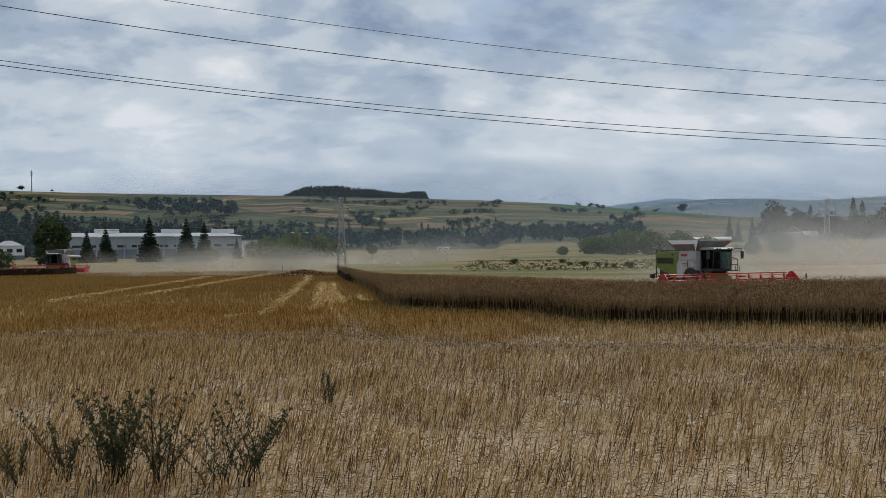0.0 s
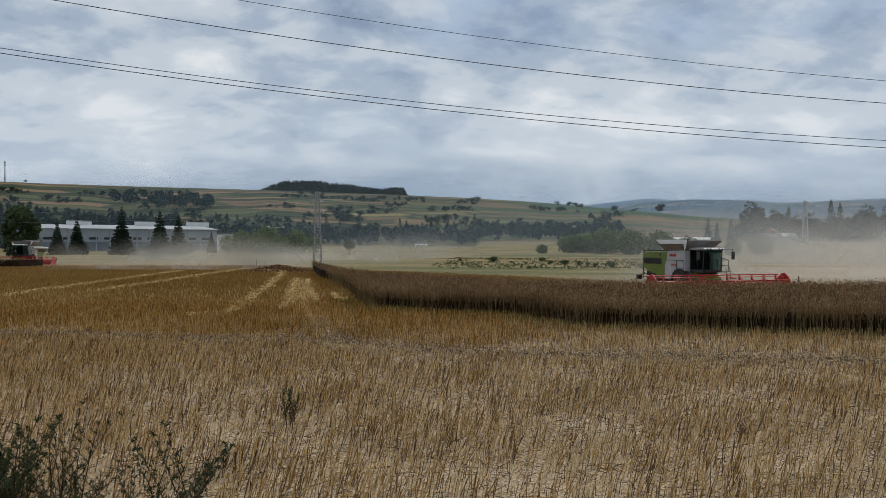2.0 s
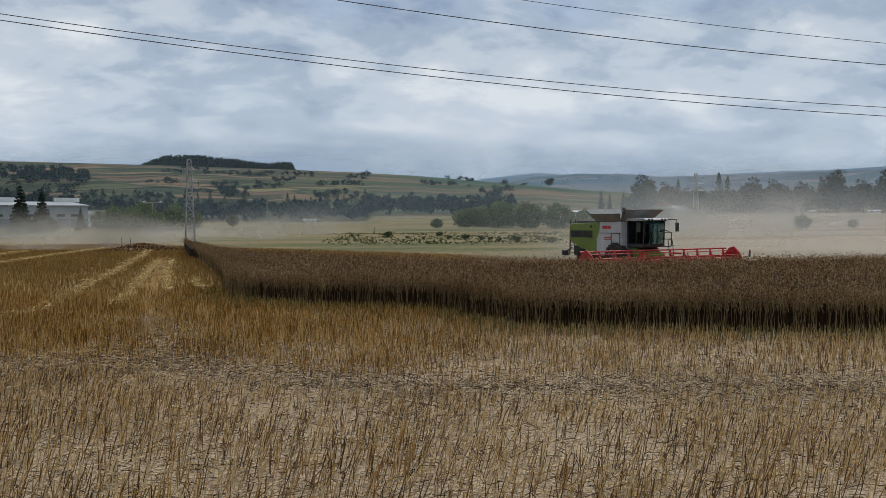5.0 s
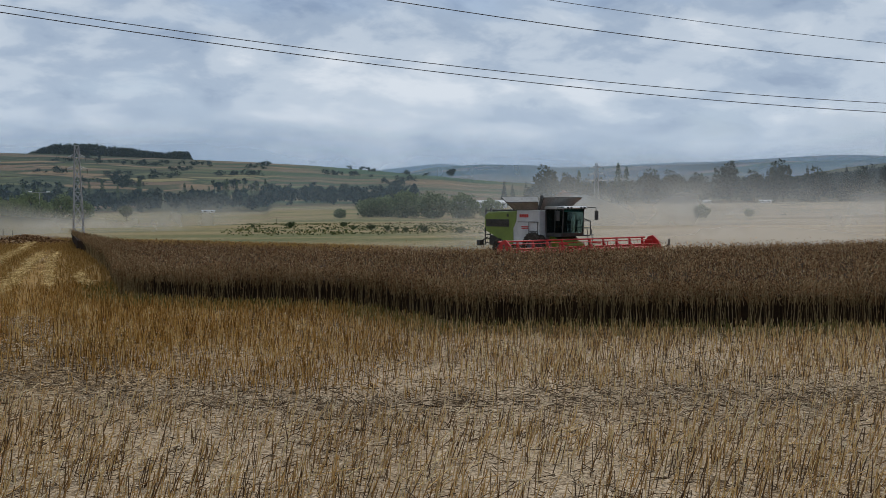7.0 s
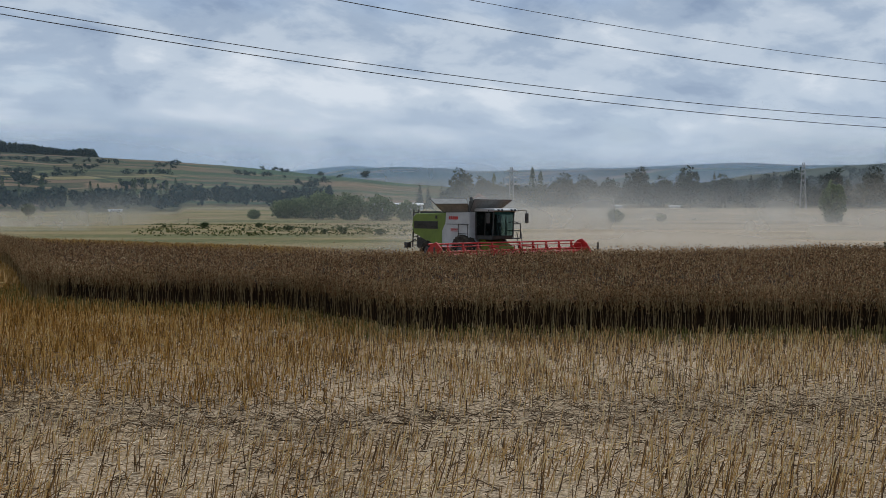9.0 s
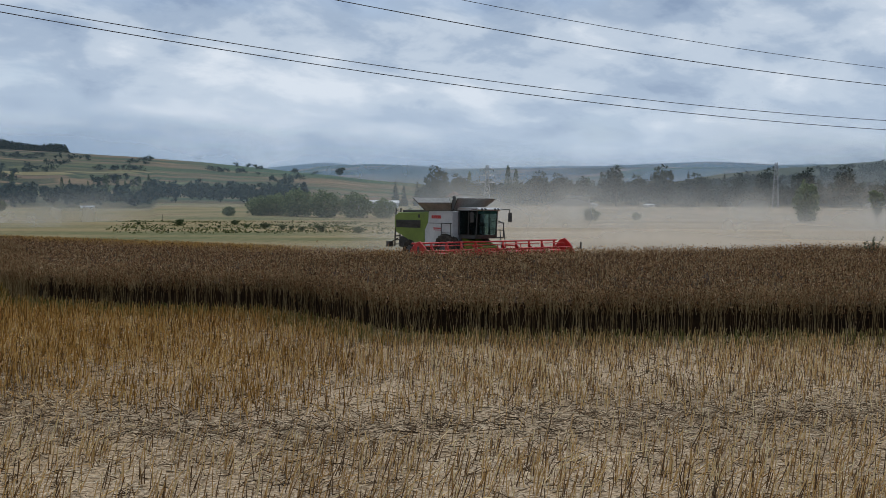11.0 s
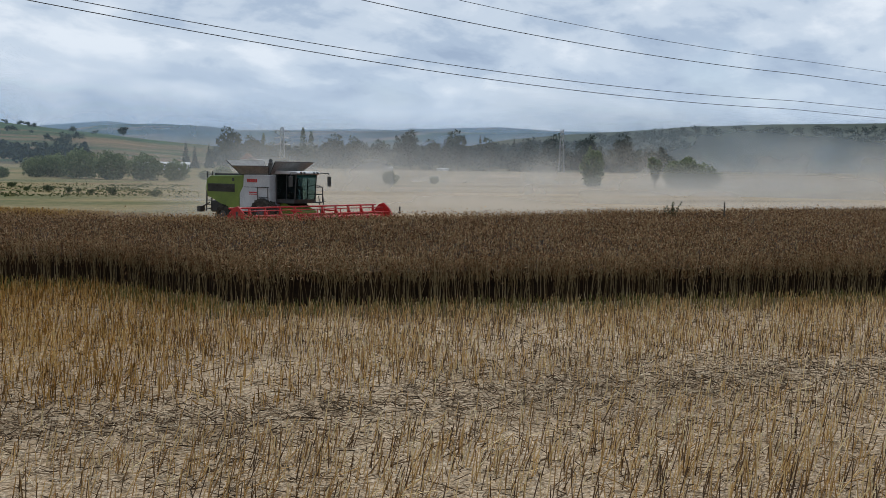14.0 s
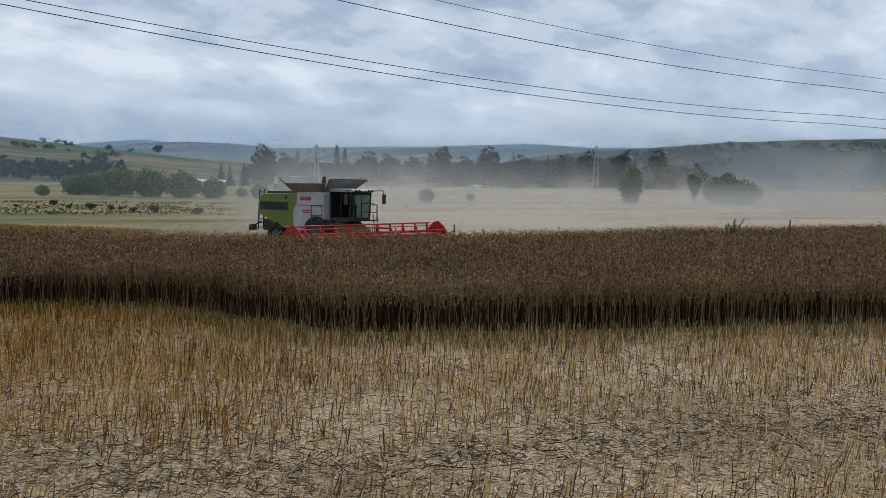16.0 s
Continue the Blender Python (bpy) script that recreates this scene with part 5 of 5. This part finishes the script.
def long_hall():
    h = thing("warehouse", "long pale blue-grey industrial hall with light roof", "building")
    a, b = at(-21.4, 362), at(-11.0, 385)
    along = (b - a)
    L = along.length
    h.matrix_basis = pose(a.x, a.y, 0, 0, 0, math.degrees(math.atan2(along.y, along.x)))
    D, H = 34.0, 9.4
    part("wall", prism(bmesh.new(), [(0, -0.3), (L, -0.3), (L, H), (0, H)], 0, D), M_CLAD, h, "pale blue-grey cladding")
    bm = bmesh.new()
    va = [bm.verts.new(p) for p in ((-0.6, -0.8, H), (-0.6, D + 0.8, H), (-0.6, D / 2, H + 1.7))]
    vb = [bm.verts.new((p.co.x + L + 1.2, p.co.y, p.co.z)) for p in va]
    bm.faces.new(va)
    bm.faces.new(vb[::-1])
    for i in range(3):
        bm.faces.new((va[i], vb[i], vb[(i + 1) % 3], va[(i + 1) % 3]))
    part("roof", bm, M_ROOF, h, "light grey sheet roof")
    part("plinth_band", box(bmesh.new(), (0, -0.12, -0.2), (L, -0.01, 4.4)), M_CLADDARK, h, "darker lower wall band")
    for i in range(14):
        x = 2 + i * (L - 4) / 13
        part("wall_post", box(bmesh.new(), (x - 0.25, -0.3, -0.2), (x + 0.25, -0.125, H - 0.2)), M_CLAD, h)
    for i in range(12):
        x = 5 + i * (L - 10) / 11
        part("window", box(bmesh.new(), (x - 1.6, -0.2, 5.2), (x + 1.6, -0.02, 6.1)), M_GLASSDARK, h)
    for x in (17, 44, 66):
        part("roof_vent", box(bmesh.new(), (x, D / 2 - 1.4, H + 1.5), (x + 9, D / 2 + 1.4, H + 3.2)), M_PLASTER, h, "white roof ventilator")
    # white annex at the gable
    part("annex", box(bmesh.new(), (L + 0.02, 4, -0.2), (L + 9, D - 4, 7.4)), M_PLASTER, h, "white lower annex", 0.05)
    part("annex_roof", box(bmesh.new(), (L - 0.2, 3.6, 7.43), (L + 9.4, D - 3.6, 7.8)), M_ROOF, h)


def office():
    o = thing("office_building", "white two-storey building with hipped light roofs", "building")
    a = at(-26.5, 385)
    o.matrix_basis = pose(a.x, a.y, 0.2, 0, 0, 26)
    part("wall", box(bmesh.new(), (0, 0, -0.4), (21, 12, 6.2)), M_PLASTER, o)
    part("plinth", box(bmesh.new(), (-0.1, -0.1, -0.4), (21.1, -0.01, 2.4)), M_CLADDARK, o, "dark ground floor front")
    for x in (0, 11):
        bm = bmesh.new()
        b = [bm.verts.new(p) for p in ((x - 0.5, -0.6, 6.23), (x + 9.8, -0.6, 6.23), (x + 9.8, 12.6, 6.23), (x - 0.5, 12.6, 6.23))]
        t = [bm.verts.new((x + 3.6, 6, 8.2)), bm.verts.new((x + 6, 6, 8.2))]
        bm.faces.new(b[::-1])
        bm.faces.new((b[0], b[1], t[1], t[0]))
        bm.faces.new((b[2], b[3], t[0], t[1]))
        bm.faces.new((b[1], b[2], t[1]))
        bm.faces.new((b[3], b[0], t[0]))
        part("roof", bm, M_ROOF, o)
    for i in range(6):
        part("window", box(bmesh.new(), (1.2 + i * 3.4, -0.08, 3.6), (3.2 + i * 3.4, 0.05, 5.0)), M_GLASSDARK, o)


def small_house(name, label, az, dist, w, d, h, roof, mat, turn=10):
    o = thing(name, label, "house", "far houses")
    a = at(az, dist, ground_at(az, dist))
    o.matrix_basis = pose(*a, 0, 0, -az + turn)
    part("wall", box(bmesh.new(), (-w / 2, -d / 2, -0.6), (w / 2, d / 2, h)), M_PLASTER, o)
    bm = bmesh.new()
    va = [bm.verts.new((-w / 2 - 0.4, y, z)) for y, z in ((-d / 2 - 0.5, h + 0.01), (d / 2 + 0.5, h + 0.01), (0, h + roof))]
    vb = [bm.verts.new((w / 2 + 0.4, p.co.y, p.co.z)) for p in va]
    bm.faces.new(va)
    bm.faces.new(vb[::-1])
    for i in range(3):
        bm.faces.new((va[i], vb[i], vb[(i + 1) % 3], va[(i + 1) % 3]))
    part("roof", bm, mat, o)
    n = max(2, int(w / 3))
    for i in range(n):
        x = -w / 2 + (i + 0.5) * w / n
        part("window", box(bmesh.new(), (x - 0.5, -d / 2 - 0.05, h * 0.45), (x + 0.5, -d / 2 + 0.04, h * 0.8)), M_GLASSDARK, o)
    return o


long_hall()
office()
small_house("low_building", "low white flat building at the field edge", -28.6, 195, 9, 6, 2.9, 0.3, M_ROOF, 0)
small_house("hilltop_building", "small pale block building on the hilltop", -24.35, 1480, 26, 14, 8, 0.6, M_ROOF, 0)
small_house("house", "white gabled house among far trees", 22.4, 505, 7, 7, 4.5, 3, M_TILE, 80)
small_house("house", "pale house with a grey roof among far trees", 23.3, 515, 7, 6, 2.6, 2.2, M_ROOF, 20)
small_house("shed", "long low pale shed at the far field's edge", 33.8, 540, 6, 5, 1.0, 0.6, M_ROOF, 0)
small_house("shed", "low pale shed at the far field's edge", 30.6, 540, 4, 4, 1.0, 0.6, M_ROOF, 0)
small_house("shed", "low pale shed at the foot of the slope", 1.5, 545, 7, 5, 0.9, 0.5, M_ROOF, 0)
small_house("shed", "long white-roofed shed behind the willows", 17.6, 430, 22, 7, 2.4, 1.0, M_PLASTER, 0)


def mast(label, az, dist, tall, drums):
    m = thing("radio_mast", label, "mast", "hilltop masts", pose(*at(az, dist, ground_at(az, dist)), 0, 0, 20))
    np_part("mast_pole", [sticks([(0, 0, -0.5)], [(0, 0, tall)], 1.0, 0.4, 6)], M_STEEL, m)
    for z in drums:
        np_part("antenna", [sticks([(-1.4, 0, z)], [(1.4, 0, z)], 1.0, 1.0, 6)], M_STEEL, m)


mast("thin radio mast on the hilltop", -26.2, 1490, 30, (22,))
mast("radio mast with antenna drums on the hilltop", -22.05, 1490, 31, (28, 24))
stand(broad_tree, [(-27.6, 1485, 0.8, 0), (-26.9, 1485, 0.9, 40), (-25.85, 1485, 0.9, 90), (-22.6, 1485, 1.0, 20), (-21.0, 1485, 0.5, 60), (-28.2, 1485, 0.6, 10)], "hill trees", "hill_tree", "dark tree on the hilltop skyline", 9.0, 13.0, 41, M_NEEDLE, 300)

# ---- small things in the field ----


def street_lamp(label, az, dist, tall):
    m = thing("street_lamp", label, "street lamp", "lamps by the halls", pose(*at(az, dist, ground_at(az, dist)), 0, 0, 15 - az))
    np_part("post", [sticks([(0, 0, -0.3)], [(0, 0, tall)], 0.13, 0.09, 6)], M_STEEL, m)
    for s in (-1, 1):
        arm = np_part("lamp_arm", [sticks([(0, 0, tall)], [(s * 2.2, 0, tall + 0.25)], 0.08, 0.07, 5)], M_STEEL, m)
        np_part("lamp_head", [sticks([(s * 2.2, 0, tall + 0.25)], [(s * 3.2, 0, tall + 0.3)], 0.18, 0.14, 6)], M_PLASTER, arm)


street_lamp("tall double-armed lamp post behind the field corner", -7.5, 330, 9.0)
street_lamp("tall double-armed lamp post by the long hall", -19.9, 330, 8.0)
street_lamp("tall double-armed lamp post by the long hall", -14.6, 330, 8.0)
pole = thing("utility_pole", "dark utility pole with crossarms near the white building", "pole", m=pose(*at(-28.9, 260), 0, 0, 20))
np_part("post", [sticks([(0, 0, -0.3)], [(0, 0, 9.5)], 0.18, 0.13, 6)], M_POST, pole)
for zz in (7.2, 8.6):
    np_part("crossarm", [sticks([(-1.6, 0, zz)], [(1.6, 0, zz)], 0.1, 0.1, 4)], M_POST, pole)
for az, dist, tall in ((-9.2, 150, 1.2), (-8.7, 142, 1.2), (1.5, 240, 1.6), (5.5, 245, 1.6), (47.8, 72, 2.1)):
    p = at(az, dist)
    o = np_part("fence_post", [sticks([(0, 0, -0.2)], [(0.03, 0, tall)], 0.06, 0.05, 6)], M_POST)
    o.matrix_basis = pose(p.x, p.y, 0)
    tagged(o, "weathered grey timber post at the field edge", "post", "field posts")


def straw_mound():
    """The low heap of uncut growth and straw at the pylon's foot."""
    rng = np.random.default_rng(9)
    m = thing("straw_mound", "low brown heap of straw and weeds at the pylon foot", "heap")
    n = 2600
    x = rng.normal(0, 1, n) * 2.6
    y = rng.normal(0, 1, n) * 1.6
    z = np.exp(-(x / 3.4) ** 2 - (y / 2.4) ** 2) * 1.0 * rng.random(n)
    np_part("straw", [leaves(np.column_stack([x, y, z + 0.05]), 0.22, rng)], M_PODS, m)
    m.matrix_basis = pose(-16.5, 118, 0.02)


straw_mound()


def weed(label, spot, tall, stems, seed, leafy):
    """A tall roadside weed: arching stems with side shoots and many narrow leaves."""
    rng = np.random.default_rng(seed)
    w = thing("weed", label, "plant", "tall weeds", pose(*spot))
    segs, pts = [], []
    for s in range(stems):
        a, lean = rng.uniform(0, 6.28), rng.uniform(0.1, 0.85)
        h = tall * rng.uniform(0.6, 1.05)
        base = np.array([rng.normal(0, 0.12), rng.normal(0, 0.12), -0.05])
        prev = base.copy()
        for k in range(1, 13):
            q = k / 12
            p = base + [math.cos(a) * lean * h * q ** 1.5, math.sin(a) * lean * h * q ** 1.5, h * q]
            p[:2] += rng.normal(0, 0.008, 2)
            segs.append((prev, p, 0.015 * (1.15 - q), 0.015 * (1.06 - q) + 0.002))
            if k >= 3:
                for j in range(2):
                    b, l = rng.uniform(0, 6.28), h * 0.26 * (1.2 - q) * rng.uniform(0.5, 1.2)
                    e = p + [math.cos(b) * l * 0.75, math.sin(b) * l * 0.75, l * 0.7]
                    segs.append((p, e, 0.006, 0.003))
                    for g in np.linspace(0.1, 1.0, 9):
                        pts.append(p + (e - p) * g + rng.normal(0, 0.014, 3))
            prev = p
    np_part("stem", [sticks([s[0] for s in segs], [s[1] for s in segs], np.array([s[2] for s in segs]), np.array([s[3] for s in segs]))], M_WEEDSTEM, w)
    pts = np.array(pts)
    np_part("foliage", [leaves(pts, rng.uniform(0.016, 0.045, len(pts)) * leafy, rng, 0.0, 0.2)], M_WEED, w)


weed("grey-green bushy weed at the field's near margin", (-5.2, -5.0, 0.02), 1.8, 18, 51, 1.5)
weed("dry brown branching weed at the field's near margin", (-4.4, -5.2, 0.02), 1.75, 13, 52, 1.0)
weed("dark seeding weed at the field's near margin", (-2.75, -5.2, 0.02), 1.6, 9, 53, 1.3)
weed("dark seeding weed at the field's near margin", (-2.2, 3.4, 0.02), 1.0, 5, 57, 1.0)
weed("thin dry weed at the field's near margin", (-3.3, -5.6, 0.02), 1.3, 6, 54, 1.0)
weed("low dry weed at the field's near margin", (-6.4, -4.6, 0.02), 1.3, 9, 55, 1.0)
weed("low dry weed at the field's near margin", (-7.0, -5.0, 0.02), 1.1, 7, 58, 1.0)
weed("green weed growing at the crop's far edge", (53.0, 53.0, 0.02), 1.9, 8, 56, 2.4)


# ---- dust and haze ----
def veil(name, sheets, mat, label):
    """Curved upright sheets of airborne dust and painted haze: (from angle, to angle, distance, foot, height,
    waviness).
    """
    vs, fs, uvs, k = [], [], [], 0
    for a0, a1, dist, foot, tall, wave in sheets:
        n = 48
        for i in range(n + 1):
            u = i / n
            az = a0 + (a1 - a0) * u
            r = dist + wave * (math.sin(u * 9 + dist) + 0.5 * math.sin(u * 23 + dist * 0.7))
            p = at(az, r)
            z0 = max(foot, ground_at(az, r) + foot)
            top = tall * (0.8 + 0.25 * math.sin(u * 13 + dist * 1.3))
            for q in (0, 0.5, 1):
                vs.append((p.x, p.y, z0 + top * q))
                uvs.append((u, q))
        for i in range(n):
            for j in (0, 1):
                b = k + i * 3 + j
                fs.append((b, b + 3, b + 4, b + 1))
        k += (n + 1) * 3
    me = mesh_from(name, vs, fs, mat, True)
    uvl = me.uv_layers.new(name="UVMap")
    idx = np.empty(len(me.loops), np.int32)
    me.loops.foreach_get("vertex_index", idx)
    uvl.data.foreach_set("uv", np.array(uvs, np.float32)[idx].ravel())
    ob = new(name, me)
    ob.visible_shadow = False
    return tagged(ob, label, "dust", kind="stuff")


veil("dust_cloud", [(10, 31, 79, -0.5, 3.4, 1.5), (14, 62, 94, -0.5, 4.6, 3), (8, 68, 128, -0.5, 8.0, 5), (14, 80, 300, -0.5, 21.0, 9)], M_DUST, "pale tan harvest dust drifting behind the machine")
veil("dust_cloud", [(-23.5, -2, 132, -0.5, 5.0, 4), (-25, 3, 170, -0.5, 7.0, 5), (-22, 6, 225, -0.5, 9.0, 6)], M_DUST, "pale harvest dust trailing behind the distant machine")
veil("dust_haze_veil", [(8, 92, 192, -1, 17.0, 6), (31, 100, 264, -1, 9.0, 4)], M_DUST_THIN, "thin dust hanging over the far fields")
# added sheets that tint the land behind them like distance haze
veil("haze", [(-12, 46, 258, -1, 20.0, 0)], M_HAZE_LOW, "tinted sheet for pale haze before the meadow willows")
veil("haze", [(-100, 60, 425, -4, 44.0, 0)], M_HAZE_THIN, "tinted sheet for thin blue haze before the hills")
# added haze sheet that greys out the wooded slope behind it
veil("dust_haze_veil", [(33, 120, 605, -6, 70.0, 0)], M_HAZE_SLOPE, "grey tinted sheet for haze before the wooded slope")
veil("haze", [(-80, 100, 1620, -60, 185.0, 0), (-80, 100, 2950, -60, 250.0, 0)], M_HAZE, "tinted sheets for blue summer haze before the far hills")
